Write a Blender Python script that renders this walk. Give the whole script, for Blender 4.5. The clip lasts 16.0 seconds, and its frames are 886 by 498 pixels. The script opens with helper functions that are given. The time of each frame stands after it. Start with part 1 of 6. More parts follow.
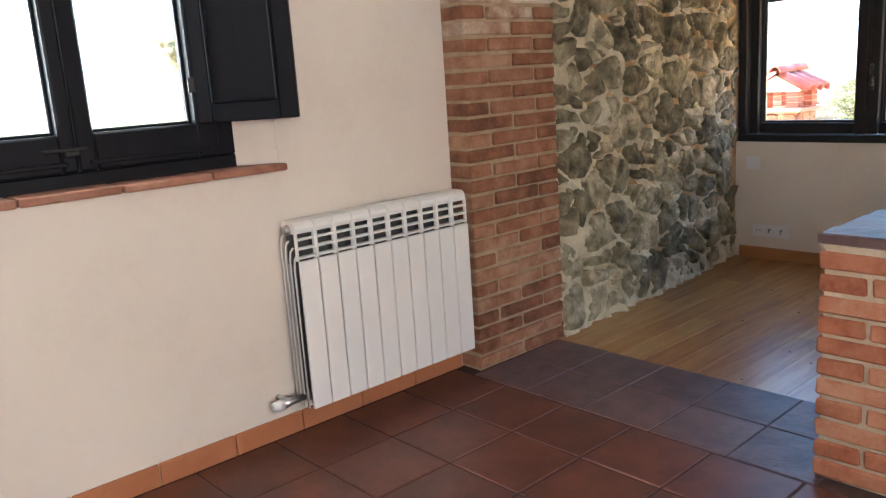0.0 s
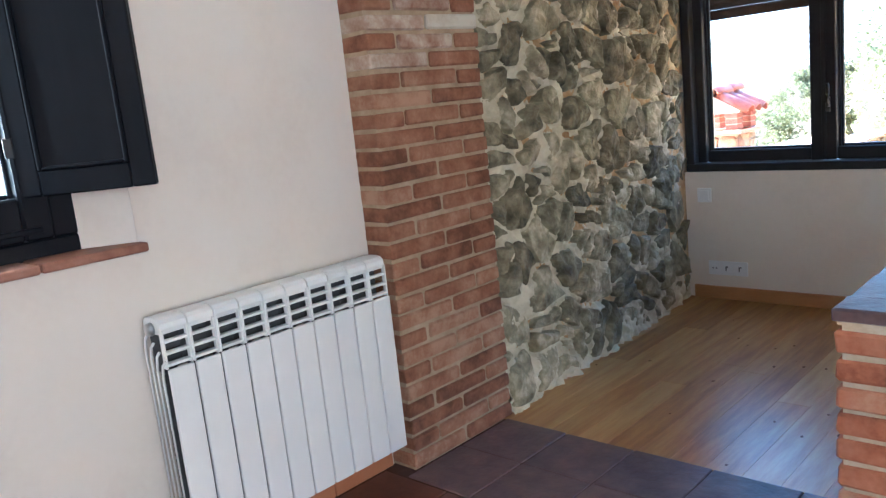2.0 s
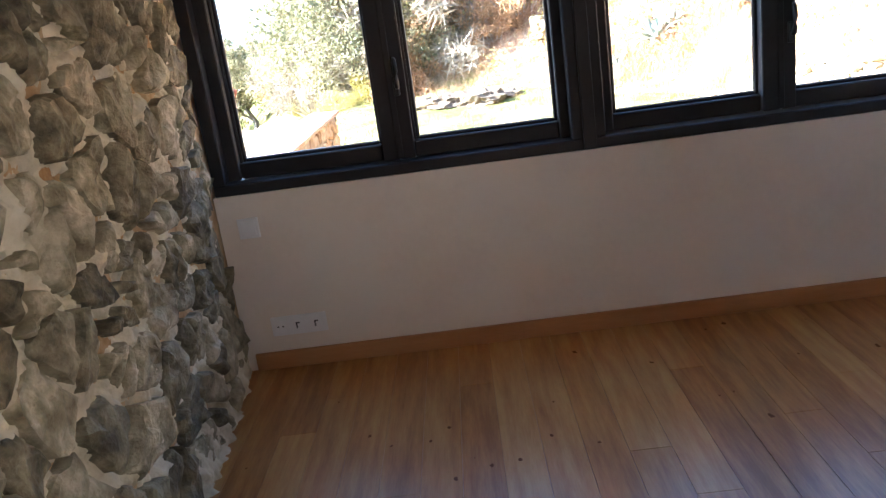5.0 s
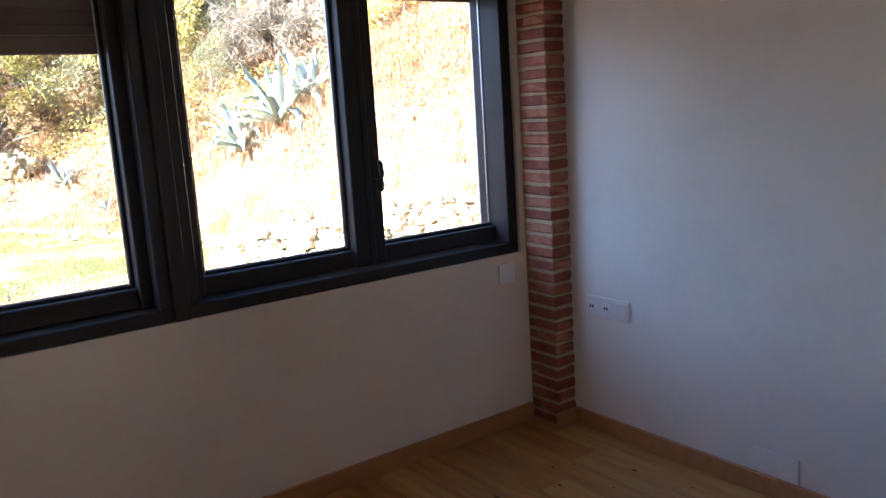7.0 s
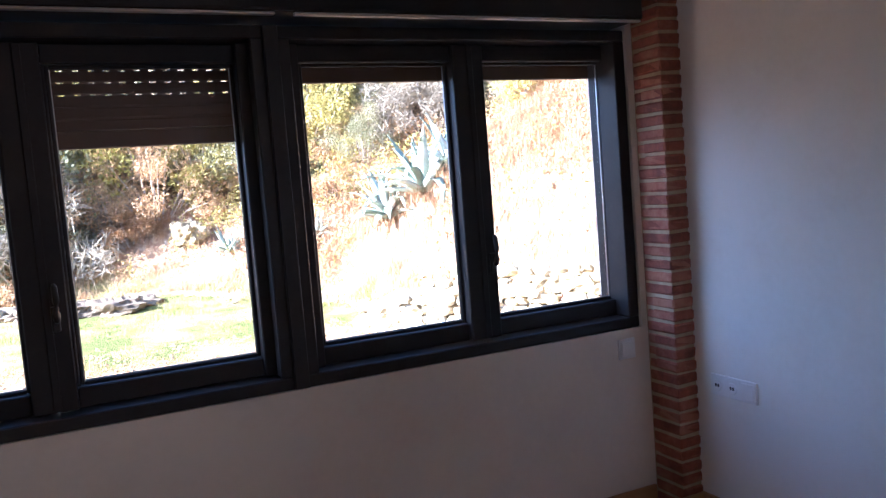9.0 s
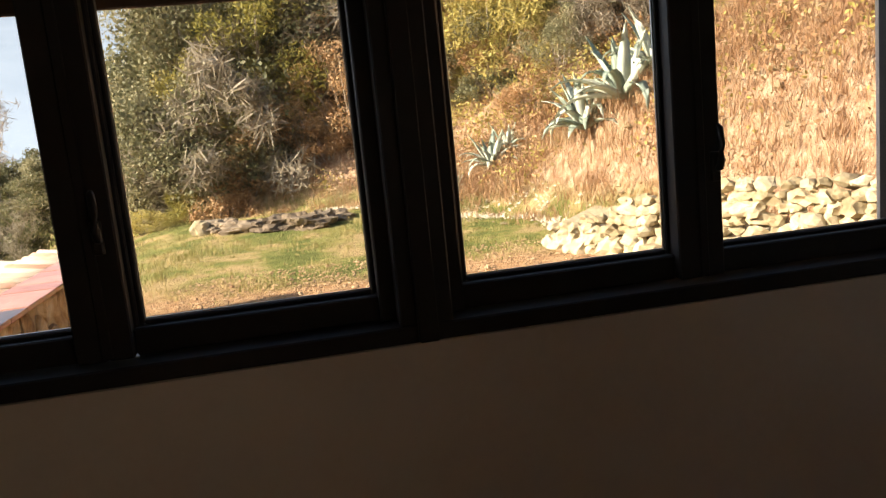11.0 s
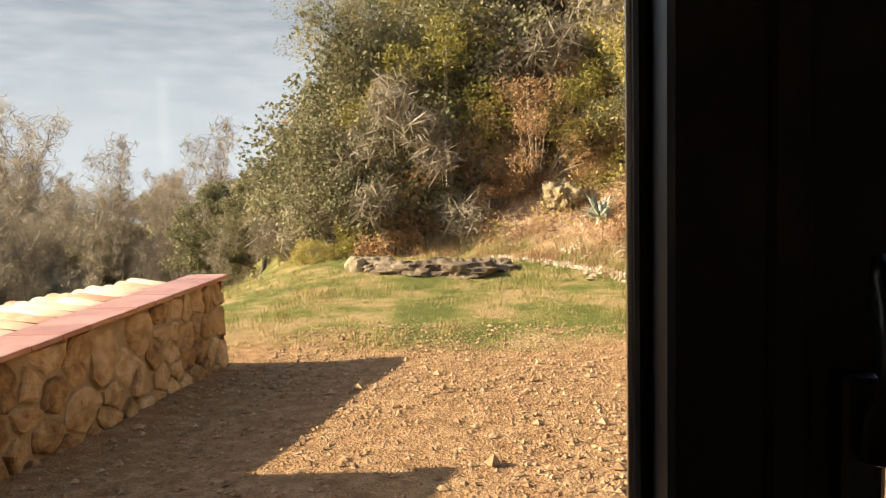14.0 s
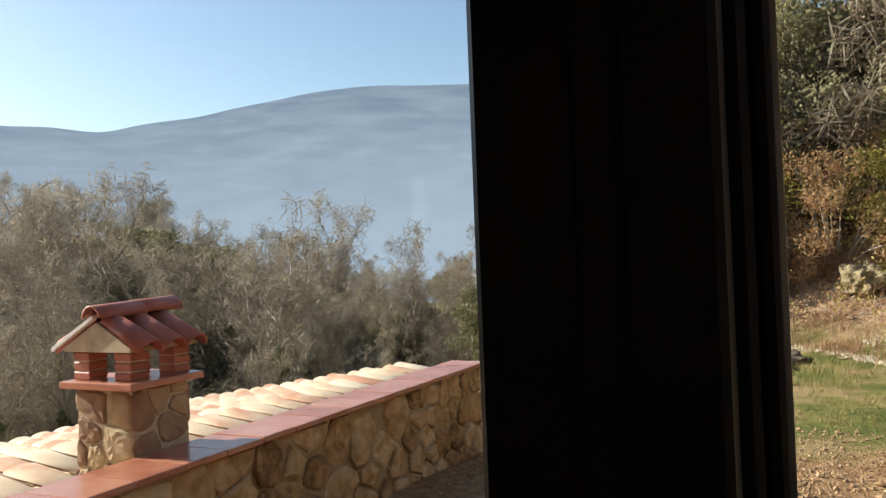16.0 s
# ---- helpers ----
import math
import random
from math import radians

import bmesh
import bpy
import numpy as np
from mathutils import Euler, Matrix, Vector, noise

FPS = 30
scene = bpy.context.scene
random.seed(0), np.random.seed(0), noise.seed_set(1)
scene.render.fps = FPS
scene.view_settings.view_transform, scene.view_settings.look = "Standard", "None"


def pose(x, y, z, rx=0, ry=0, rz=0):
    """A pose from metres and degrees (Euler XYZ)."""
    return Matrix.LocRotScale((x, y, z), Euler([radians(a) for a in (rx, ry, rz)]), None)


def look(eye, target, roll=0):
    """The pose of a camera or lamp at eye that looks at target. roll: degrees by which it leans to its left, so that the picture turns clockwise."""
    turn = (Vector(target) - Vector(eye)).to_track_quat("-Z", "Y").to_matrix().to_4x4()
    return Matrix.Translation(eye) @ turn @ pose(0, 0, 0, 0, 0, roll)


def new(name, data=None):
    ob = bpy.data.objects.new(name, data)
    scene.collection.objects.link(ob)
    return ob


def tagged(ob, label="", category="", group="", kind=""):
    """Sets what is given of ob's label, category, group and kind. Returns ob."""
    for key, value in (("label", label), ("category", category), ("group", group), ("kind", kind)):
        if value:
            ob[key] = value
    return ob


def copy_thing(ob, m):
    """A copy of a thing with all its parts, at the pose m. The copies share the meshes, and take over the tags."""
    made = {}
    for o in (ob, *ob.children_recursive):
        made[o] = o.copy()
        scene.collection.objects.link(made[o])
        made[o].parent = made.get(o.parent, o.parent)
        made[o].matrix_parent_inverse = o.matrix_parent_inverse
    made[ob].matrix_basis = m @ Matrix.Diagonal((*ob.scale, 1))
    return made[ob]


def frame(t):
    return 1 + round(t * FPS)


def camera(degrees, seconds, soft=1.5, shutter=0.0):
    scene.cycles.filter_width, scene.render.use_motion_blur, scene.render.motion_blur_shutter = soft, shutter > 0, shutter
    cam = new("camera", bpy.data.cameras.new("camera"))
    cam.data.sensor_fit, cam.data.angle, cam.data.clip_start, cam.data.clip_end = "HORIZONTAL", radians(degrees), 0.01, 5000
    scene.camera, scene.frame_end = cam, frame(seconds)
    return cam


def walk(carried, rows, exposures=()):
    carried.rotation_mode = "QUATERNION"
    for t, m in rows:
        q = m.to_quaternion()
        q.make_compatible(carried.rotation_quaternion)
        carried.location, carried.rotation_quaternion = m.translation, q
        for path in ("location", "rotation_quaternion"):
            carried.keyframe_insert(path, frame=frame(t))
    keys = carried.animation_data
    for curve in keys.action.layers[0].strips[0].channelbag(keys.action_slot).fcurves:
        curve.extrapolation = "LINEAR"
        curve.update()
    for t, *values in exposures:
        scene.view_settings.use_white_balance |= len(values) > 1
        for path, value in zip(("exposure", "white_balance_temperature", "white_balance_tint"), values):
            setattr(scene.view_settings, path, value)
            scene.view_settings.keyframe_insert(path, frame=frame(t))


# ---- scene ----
cam = camera(58.5, 16.0, soft=1.35)

PATH = [
    (0.0, look((2.397, -2.213, 1.224), (0.939, -0.91, 0.803), -3.8)),
    (0.5, look((2.345, -2.171, 1.296), (0.767, -0.961, 1.084), -3.7)),
    (1.0, look((2.269, -2.073, 1.301), (0.698, -0.845, 1.145), -3.8)),
    (1.5, look((2.22, -1.907, 1.281), (0.697, -0.631, 1.054), -4.8)),
    (2.0, look((2.028, -1.759, 1.261), (0.673, -0.335, 0.895), -6.0)),
    (2.5, look((1.819, -1.604, 1.255), (0.668, -0.028, 0.815), -6.0)),
    (3.0, look((1.602, -1.348, 1.261), (0.55, 0.281, 0.774), -5.7)),
    (3.5, look((1.396, -1.125, 1.29), (0.522, 0.597, 0.772), -7.1)),
    (5.8, look((0.849, -0.231, 1.263), (1.193, 1.656, 0.697), -6.4)),
    (6.0, look((0.848, -0.183, 1.278), (1.297, 1.685, 0.725), -6.0)),
    (6.5, look((0.765, -0.034, 1.301), (1.606, 1.717, 0.826), -5.2)),
    (7.0, look((0.685, 0.06, 1.316), (1.834, 1.66, 0.968), -3.6)),
    (7.5, look((0.68, 0.054, 1.38), (1.962, 1.582, 1.226), -2.4)),
    (8.0, look((0.679, 0.03, 1.387), (1.959, 1.566, 1.343), -3.0)),
    (8.5, look((0.682, 0.013, 1.366), (1.796, 1.672, 1.282), -4.1)),
    (9.0, look((0.773, -0.037, 1.347), (1.623, 1.767, 1.186), -4.5)),
    (9.5, look((0.858, 0.03, 1.307), (1.528, 1.893, 1.018), -5.0)),
    (12.0, pose(1.418, 1.326, 1.217, 80.75, 4.55, -8.63)),
    (12.5, pose(1.569, 1.604, 1.221, 81.58, 3.46, -9.03)),
    (13.0, pose(1.688, 1.782, 1.218, 82.55, 3.00, -7.66)),
    (13.4, pose(1.846, 1.885, 1.220, 83.62, 1.62, -1.51)),
    (14.0, pose(1.985, 2.071, 1.200, 84.64, 1.59, 4.50)),
    (14.5, pose(2.046, 2.255, 1.228, 85.53, 2.08, 13.63)),
    (15.0, pose(2.117, 2.207, 1.255, 87.83, 1.60, 23.88)),
    (15.5, pose(2.181, 2.173, 1.272, 90.25, 1.81, 27.44)),
    (15.7, pose(2.206, 2.146, 1.282, 90.16, 2.92, 25.54)),
    (16.0, pose(2.236, 2.151, 1.277, 91.07, 2.14, 24.93)),
]
walk(cam, PATH, exposures=[(0.0, 4.45, 5400, 6), (0.5, 4.5, 4700, 2), (2.5, 4.6, 4600, 2), (3.2, 4.3, 4550, 3), (3.7, 4.15, 4700, 5), (5.8, 4.2, 5450, 14), (6.5, 3.95, 5450, 14), (7.1, 3.55, 5350, 15), (8.0, 3.55, 5050, 17), (8.7, 3.6, 4950, 19), (9.7, 2.8, 4800, 22),
                           (11.8, 1.6, 8600, 10), (12.6, 1.65, 8400, 10), (13.2, 1.55, 8000, 13), (13.8, 1.55, 8200, 14), (14.5, 1.4, 7400, 13), (15.2, 0.95, 6300, 7), (16.0, 0.95, 6500, 7)])

# ---- world and sun ----
SUN_ELEVATION = radians(27)
SUN_TO = Vector((-0.993 * math.cos(SUN_ELEVATION), -0.12 * math.cos(SUN_ELEVATION), math.sin(SUN_ELEVATION)))
world = bpy.data.worlds.new("sky")
scene.world = world
world.use_nodes = True
wn = world.node_tree.nodes
sky = wn.new("ShaderNodeTexSky")
sky.sky_type = "NISHITA"
sky.sun_disc = False
sky.sun_elevation = SUN_ELEVATION
sky.sun_rotation = math.atan2(SUN_TO.x, SUN_TO.y)
sky.dust_density = 1.0
world.node_tree.links.new(sky.outputs[0], wn["Background"].inputs[0])
wn["Background"].inputs[1].default_value = 0.10
sun = new("sun", bpy.data.lights.new("sun", "SUN"))
sun.data.energy = 4.7
sun.data.angle = radians(0.6)
sun.data.color = (1.0, 0.93, 0.82)
sun.matrix_world = look((0, 0, 30), tuple(Vector((0, 0, 30)) - SUN_TO))


def window_lamp(name, m, sx, sy, power, color):
    lamp = new(name, bpy.data.lights.new(name, "AREA"))
    lamp.data.shape, lamp.data.size, lamp.data.size_y, lamp.data.energy, lamp.data.color = "RECTANGLE", sx, sy, power, color
    lamp.matrix_world = m
    return lamp


# first room daylight: shuttered window, plus an unseen one added behind the walker
window_lamp("side_window_light", look((-0.27, -1.5, 1.5), (2.0, -1.5, 1.4)), 1.7, 1.4, 2.3, (1.0, 0.98, 0.95))
# unseen source, added to brighten the west wall and radiator
window_lamp("east_window_light", look((4.42, -2.6, 1.45), (0.0, -2.2, 1.1)), 1.5, 1.2, 3.1, (1.0, 0.95, 0.88))


# ---- materials ----
def material(name, colors, scale=6.0, rough=0.6, bump=0.15, fine=60.0, metal=0.0, rand=0.0, stretch=(1, 1, 1), island=0.0, detail=6.0, spec=0.5, dist=0.02):
    """Principled surface whose colour runs over the given colours by noise at two scales, with fine relief."""
    m = bpy.data.materials.new(name)
    m.use_nodes = True
    n, l = m.node_tree.nodes, m.node_tree.links
    b = n["Principled BSDF"]
    co = n.new("ShaderNodeTexCoord")
    mp = n.new("ShaderNodeMapping")
    mp.inputs["Scale"].default_value = stretch
    geo = n.new("ShaderNodeNewGeometry")
    l.new(geo.outputs["Position"], mp.inputs["Vector"])
    n1 = n.new("ShaderNodeTexNoise")
    n1.inputs["Scale"].default_value, n1.inputs["Detail"].default_value, n1.inputs["Roughness"].default_value = scale, detail, 0.62
    l.new(mp.outputs[0], n1.inputs["Vector"])
    n2 = n.new("ShaderNodeTexNoise")
    n2.inputs["Scale"].default_value, n2.inputs["Detail"].default_value = fine, 4
    l.new(mp.outputs[0], n2.inputs["Vector"])
    add = n.new("ShaderNodeMath")
    add.operation = "MULTIPLY_ADD"
    add.inputs[1].default_value = 0.22
    l.new(n2.outputs[0], add.inputs[0])
    l.new(n1.outputs[0], add.inputs[2])
    last = add.outputs[0]
    if rand or island:
        info = n.new("ShaderNodeObjectInfo")
        r = n.new("ShaderNodeMath")
        r.operation = "MULTIPLY_ADD"
        r.inputs[1].default_value = rand or island
        l.new(info.outputs["Random"] if rand else geo.outputs["Random Per Island"], r.inputs[0])
        l.new(last, r.inputs[2])
        o = n.new("ShaderNodeMath")
        o.operation = "SUBTRACT"
        o.inputs[1].default_value = (rand or island) / 2
        l.new(r.outputs[0], o.inputs[0])
        last = o.outputs[0]
    ramp = n.new("ShaderNodeValToRGB")
    lo, hi = 0.36, 0.86
    for k, c in enumerate(colors):
        pos = lo + (hi - lo) * k / max(1, len(colors) - 1)
        e = ramp.color_ramp.elements[k] if k < 2 else ramp.color_ramp.elements.new(pos)
        e.position, e.color = pos, (*c, 1)
    l.new(last, ramp.inputs[0])
    l.new(ramp.outputs[0], b.inputs["Base Color"])
    b.inputs["Roughness"].default_value = rough
    b.inputs["Metallic"].default_value = metal
    b.inputs["Specular IOR Level"].default_value = spec
    if bump:
        bp = n.new("ShaderNodeBump")
        bp.inputs["Strength"].default_value, bp.inputs["Distance"].default_value = bump, dist
        l.new(last, bp.inputs["Height"])
        l.new(bp.outputs[0], b.inputs["Normal"])
    return m


PLASTER = material("cream_plaster", [(0.72, 0.64, 0.55), (0.78, 0.71, 0.62), (0.80, 0.74, 0.66)], 2.2, 0.85, 0.10, 45, dist=0.006)
PLASTER_COOL = material("white_plaster", [(0.74, 0.71, 0.66), (0.80, 0.78, 0.74), (0.82, 0.80, 0.77)], 2.0, 0.8, 0.12, 40, dist=0.006)
CEILING = material("ceiling_plaster", [(0.76, 0.73, 0.68), (0.82, 0.80, 0.76)], 2.0, 0.85, 0.1, 40, dist=0.005)
BRICK = material("handmade_brick", [(0.14, 0.056, 0.028), (0.26, 0.112, 0.056), (0.36, 0.178, 0.098), (0.47, 0.29, 0.18)], 9, 0.85, 0.5, 70, rand=0.34, dist=0.008)
# same brick as above, its stronger light put into an orange colour
BRICK_LIT = material("lit_half_wall_brick", [(0.24, 0.075, 0.035), (0.38, 0.135, 0.065), (0.46, 0.19, 0.10), (0.52, 0.27, 0.16)], 9, 0.85, 0.5, 70, rand=0.34, dist=0.008)
BRICK_PALE = material("lime_washed_brick", [(0.30, 0.16, 0.10), (0.46, 0.33, 0.24), (0.62, 0.54, 0.43), (0.72, 0.66, 0.55)], 9, 0.9, 0.5, 70, rand=0.4, dist=0.008)
BRICK_RED = material("red_column_brick", [(0.17, 0.05, 0.03), (0.30, 0.095, 0.055), (0.42, 0.18, 0.11)], 14, 0.8, 0.5, 80, rand=0.4, dist=0.006)
PALE_MORTAR = material("pale_sand_mortar", [(0.40, 0.31, 0.20), (0.52, 0.42, 0.29), (0.62, 0.53, 0.40)], 14, 0.95, 0.6, 90, dist=0.008)
MORTAR = material("sandy_mortar", [(0.34, 0.245, 0.145), (0.45, 0.34, 0.215), (0.54, 0.43, 0.29)], 14, 0.95, 0.6, 90, dist=0.008)
MORTAR_LIGHT = material("lime_mortar", [(0.42, 0.36, 0.225), (0.66, 0.59, 0.41), (0.84, 0.78, 0.60)], 7, 0.92, 0.9, 45, dist=0.02)
STONE = material("rubble_stone", [(0.08, 0.067, 0.037), (0.20, 0.172, 0.10), (0.37, 0.325, 0.20), (0.66, 0.58, 0.40)], 12, 0.7, 1.0, 34, rand=0.28, dist=0.03)
TERRACOTTA = material("terracotta_tile", [(0.075, 0.028, 0.018), (0.13, 0.045, 0.028), (0.19, 0.068, 0.04)], 5, 0.38, 0.25, 50, rand=0.2, dist=0.006)
# brown clay, the window's bluish reflection mixed into its purple
SHEEN_TILE = material("sheen_tinted_brown_tile", [(0.085, 0.05, 0.05), (0.14, 0.085, 0.08), (0.20, 0.12, 0.10)], 9, 0.42, 0.7, 40, rand=0.2, dist=0.010)
GROUT = material("brown_grout", [(0.055, 0.03, 0.024), (0.10, 0.055, 0.042)], 20, 0.95, 0.3)
SKIRT_TILE = material("orange_skirting_tile", [(0.40, 0.15, 0.06), (0.52, 0.22, 0.10)], 6, 0.5, 0.2, 60, rand=0.2)
PINE = material("pine_board", [(0.30, 0.118, 0.026), (0.46, 0.22, 0.057), (0.57, 0.33, 0.108)], 3.0, 0.30, 0.10, 26, rand=0.30, stretch=(9, 0.8, 9), dist=0.004)
PINE_SKIRT = material("pine_skirting", [(0.36, 0.17, 0.06), (0.48, 0.25, 0.10)], 3.0, 0.4, 0.1, 30, stretch=(1, 8, 8), dist=0.003)
KNOT = material("dark_knot", [(0.11, 0.042, 0.013), (0.20, 0.08, 0.026)], 40, 0.6, 0.1, spec=0.15)
BLACK_WOOD = material("black_painted_wood", [(0.003, 0.0035, 0.006), (0.005, 0.006, 0.009), (0.010, 0.010, 0.013)], 8, 0.5, 0.12, 70, stretch=(1, 1, 0.15), dist=0.003, spec=0.22)
DARK_FRAME = material("dark_brown_window_frame", [(0.018, 0.0175, 0.019), (0.026, 0.024, 0.0245), (0.038, 0.034, 0.033)], 6, 0.42, 0.08, 80, dist=0.002, spec=0.25)
BEAM = material("stained_beam_wood", [(0.07, 0.022, 0.012), (0.14, 0.045, 0.022), (0.20, 0.07, 0.035)], 3, 0.5, 0.35, 40, stretch=(0.5, 6, 6), dist=0.006)
BROWN_SLAT = material("brown_shutter_slat", [(0.11, 0.055, 0.035), (0.15, 0.08, 0.05)], 6, 0.5, 0.05, 60)
WHITE_ENAMEL = material("white_enamel", [(0.85, 0.845, 0.82), (0.90, 0.895, 0.875)], 3, 0.28, 0.03, 40, dist=0.002)
WHITE_PLASTIC = material("white_plastic", [(0.76, 0.76, 0.76), (0.82, 0.82, 0.82)], 5, 0.35, 0.02, 40, dist=0.001)
# dark colour standing in for the shade inside socket holes
HOLE_SHADE = material("socket_hole_shade", [(0.04, 0.04, 0.045), (0.08, 0.08, 0.09)], 10, 0.6, 0)
# cast metal, darkened so the hollow behind the louvres reads as shade
CAST_SHADED = material("shade_dark_cast_metal", [(0.05, 0.05, 0.05), (0.10, 0.10, 0.095)], 12, 0.7, 0.1, 60, dist=0.002)
METAL = material("bright_metal", [(0.55, 0.55, 0.55), (0.68, 0.68, 0.66)], 12, 0.3, 0.05, 60, metal=1.0, dist=0.001)
BLACK_METAL = material("black_metal", [(0.010, 0.010, 0.011), (0.02, 0.02, 0.021)], 10, 0.35, 0.03, 60, dist=0.001)
SILL_TILE = material("terracotta_sill", [(0.22, 0.09, 0.055), (0.34, 0.16, 0.10), (0.42, 0.24, 0.17)], 9, 0.6, 0.3, 60, rand=0.2, dist=0.005)
OCHRE_STONE = material("ochre_wall_stone", [(0.17, 0.085, 0.028), (0.34, 0.195, 0.075), (0.50, 0.32, 0.145), (0.60, 0.44, 0.25)], 9, 0.9, 0.8, 50, rand=0.35, dist=0.02)
OCHRE_MORTAR = material("ochre_mortar", [(0.27, 0.18, 0.085), (0.42, 0.30, 0.16)], 12, 0.95, 0.7, 70, dist=0.015)
COPING = material("glazed_red_coping", [(0.36, 0.12, 0.07), (0.47, 0.19, 0.12), (0.55, 0.26, 0.17)], 4, 0.25, 0.12, 50, rand=0.25, dist=0.003)
ROOF_TILE = material("pale_roof_tile", [(0.50, 0.25, 0.15), (0.62, 0.46, 0.31), (0.68, 0.57, 0.42)], 5, 0.8, 0.3, 50, rand=0.6, dist=0.006)
RED_TILE = material("red_barrel_tile", [(0.26, 0.065, 0.04), (0.37, 0.11, 0.07), (0.45, 0.16, 0.10)], 6, 0.5, 0.2, 50, rand=0.25, dist=0.005)
CHIM_STONE = material("chimney_stone", [(0.25, 0.145, 0.085), (0.38, 0.27, 0.15), (0.50, 0.385, 0.235)], 6, 0.85, 0.5, 50, rand=0.5, dist=0.01)
BOULDER = material("boulder_rock", [(0.06, 0.042, 0.026), (0.14, 0.10, 0.062), (0.29, 0.225, 0.15)], 5, 0.9, 1.0, 30, rand=0.2, dist=0.03)
DRY_STONE = material("dry_wall_stone", [(0.19, 0.145, 0.075), (0.34, 0.27, 0.16), (0.47, 0.40, 0.27)], 11, 0.9, 0.8, 50, rand=0.4, dist=0.02)
PALE_GRIT = material("pale_grit", [(0.42, 0.34, 0.23), (0.58, 0.50, 0.37), (0.70, 0.63, 0.50)], 20, 0.95, 0.3, 80, island=0.4, dist=0.005)
CLOD = material("earth_clod", [(0.24, 0.14, 0.07), (0.36, 0.225, 0.118), (0.48, 0.33, 0.19)], 30, 0.95, 0.6, 90, island=0.5, dist=0.01)
BARK = material("grey_bark", [(0.09, 0.075, 0.06), (0.17, 0.145, 0.12), (0.25, 0.22, 0.18)], 10, 0.9, 0.7, 60, stretch=(1, 1, 0.3), rand=0.2, dist=0.02)
TWIG = material("bare_twig", [(0.20, 0.16, 0.125), (0.32, 0.265, 0.21), (0.44, 0.38, 0.31)], 8, 0.9, 0.3, 40, rand=0.3)


def leaf_material(name, colors, rand=0.5):
    """Leaves that let some light through, their colour varied from leaf to leaf."""
    m = bpy.data.materials.new(name)
    m.use_nodes = True
    n, l = m.node_tree.nodes, m.node_tree.links
    b = n["Principled BSDF"]
    geo, info = n.new("ShaderNodeNewGeometry"), n.new("ShaderNodeObjectInfo")
    tex = n.new("ShaderNodeTexNoise")
    tex.inputs["Scale"].default_value, tex.inputs["Detail"].default_value = 1.9, 5
    l.new(geo.outputs["Position"], tex.inputs["Vector"])
    a = n.new("ShaderNodeMath")
    a.operation = "MULTIPLY_ADD"
    a.inputs[1].default_value = 0.30
    l.new(geo.outputs["Random Per Island"], a.inputs[0])
    l.new(tex.outputs[0], a.inputs[2])
    c = n.new("ShaderNodeMath")
    c.operation = "MULTIPLY_ADD"
    c.inputs[1].default_value = rand
    l.new(info.outputs["Random"], c.inputs[0])
    l.new(a.outputs[0], c.inputs[2])
    ramp = n.new("ShaderNodeValToRGB")
    for k, col in enumerate(colors):
        pos = 0.35 + (0.75 + rand) * k / max(1, len(colors) - 1) * 0.85
        e = ramp.color_ramp.elements[k] if k < 2 else ramp.color_ramp.elements.new(min(pos, 1))
        e.position, e.color = min(pos, 1), (*col, 1)
    l.new(c.outputs[0], ramp.inputs[0])
    l.new(ramp.outputs[0], b.inputs["Base Color"])
    b.inputs["Roughness"].default_value = 0.6
    b.inputs["Specular IOR Level"].default_value = 0.25
    tr = n.new("ShaderNodeBsdfTranslucent")
    l.new(ramp.outputs[0], tr.inputs[0])
    mix = n.new("ShaderNodeMixShader")
    mix.inputs[0].default_value = 0.35
    l.new(b.outputs[0], mix.inputs[1])
    l.new(tr.outputs[0], mix.inputs[2])
    l.new(mix.outputs[0], n["Material Output"].inputs[0])
    return m


OAK_LEAF = leaf_material("evergreen_oak_leaf", [(0.10, 0.105, 0.055), (0.19, 0.18, 0.095), (0.32, 0.285, 0.165)])
OLIVE_LEAF = leaf_material("yellow_green_leaf", [(0.17, 0.155, 0.035), (0.33, 0.285, 0.075), (0.45, 0.37, 0.12)])
IVY_LEAF = leaf_material("ivy_leaf", [(0.08, 0.10, 0.04), (0.15, 0.17, 0.07), (0.21, 0.22, 0.10)])
DRY_LEAF = leaf_material("dry_brown_leaf", [(0.22, 0.115, 0.05), (0.38, 0.22, 0.105), (0.50, 0.33, 0.18)])
DRY_GRASS = leaf_material("dry_grass_blade", [(0.25, 0.125, 0.06), (0.38, 0.23, 0.125), (0.48, 0.36, 0.22)])
GREEN_GRASS = leaf_material("green_grass_blade", [(0.10, 0.12, 0.03), (0.22, 0.21, 0.06), (0.40, 0.32, 0.14)])
TWIGGY = leaf_material("grey_brown_twigs", [(0.14, 0.112, 0.08), (0.26, 0.215, 0.155), (0.40, 0.345, 0.26)])
AGAVE_LEAF = leaf_material("blue_green_agave_leaf", [(0.20, 0.26, 0.19), (0.36, 0.42, 0.34), (0.56, 0.59, 0.50)])

GLASS = bpy.data.materials.new("window_glass")
GLASS.use_nodes = True
gn, gl = GLASS.node_tree.nodes, GLASS.node_tree.links
gn.remove(gn["Principled BSDF"])
g_t, g_g, g_m = gn.new("ShaderNodeBsdfTransparent"), gn.new("ShaderNodeBsdfGlossy"), gn.new("ShaderNodeMixShader")
g_t.inputs[0].default_value = (0.96, 0.97, 0.965, 1)
g_g.inputs["Roughness"].default_value = 0.02
g_m.inputs[0].default_value = 0.014
gl.new(g_t.outputs[0], g_m.inputs[1])
gl.new(g_g.outputs[0], g_m.inputs[2])
gl.new(g_m.outputs[0], gn["Material Output"].inputs[0])

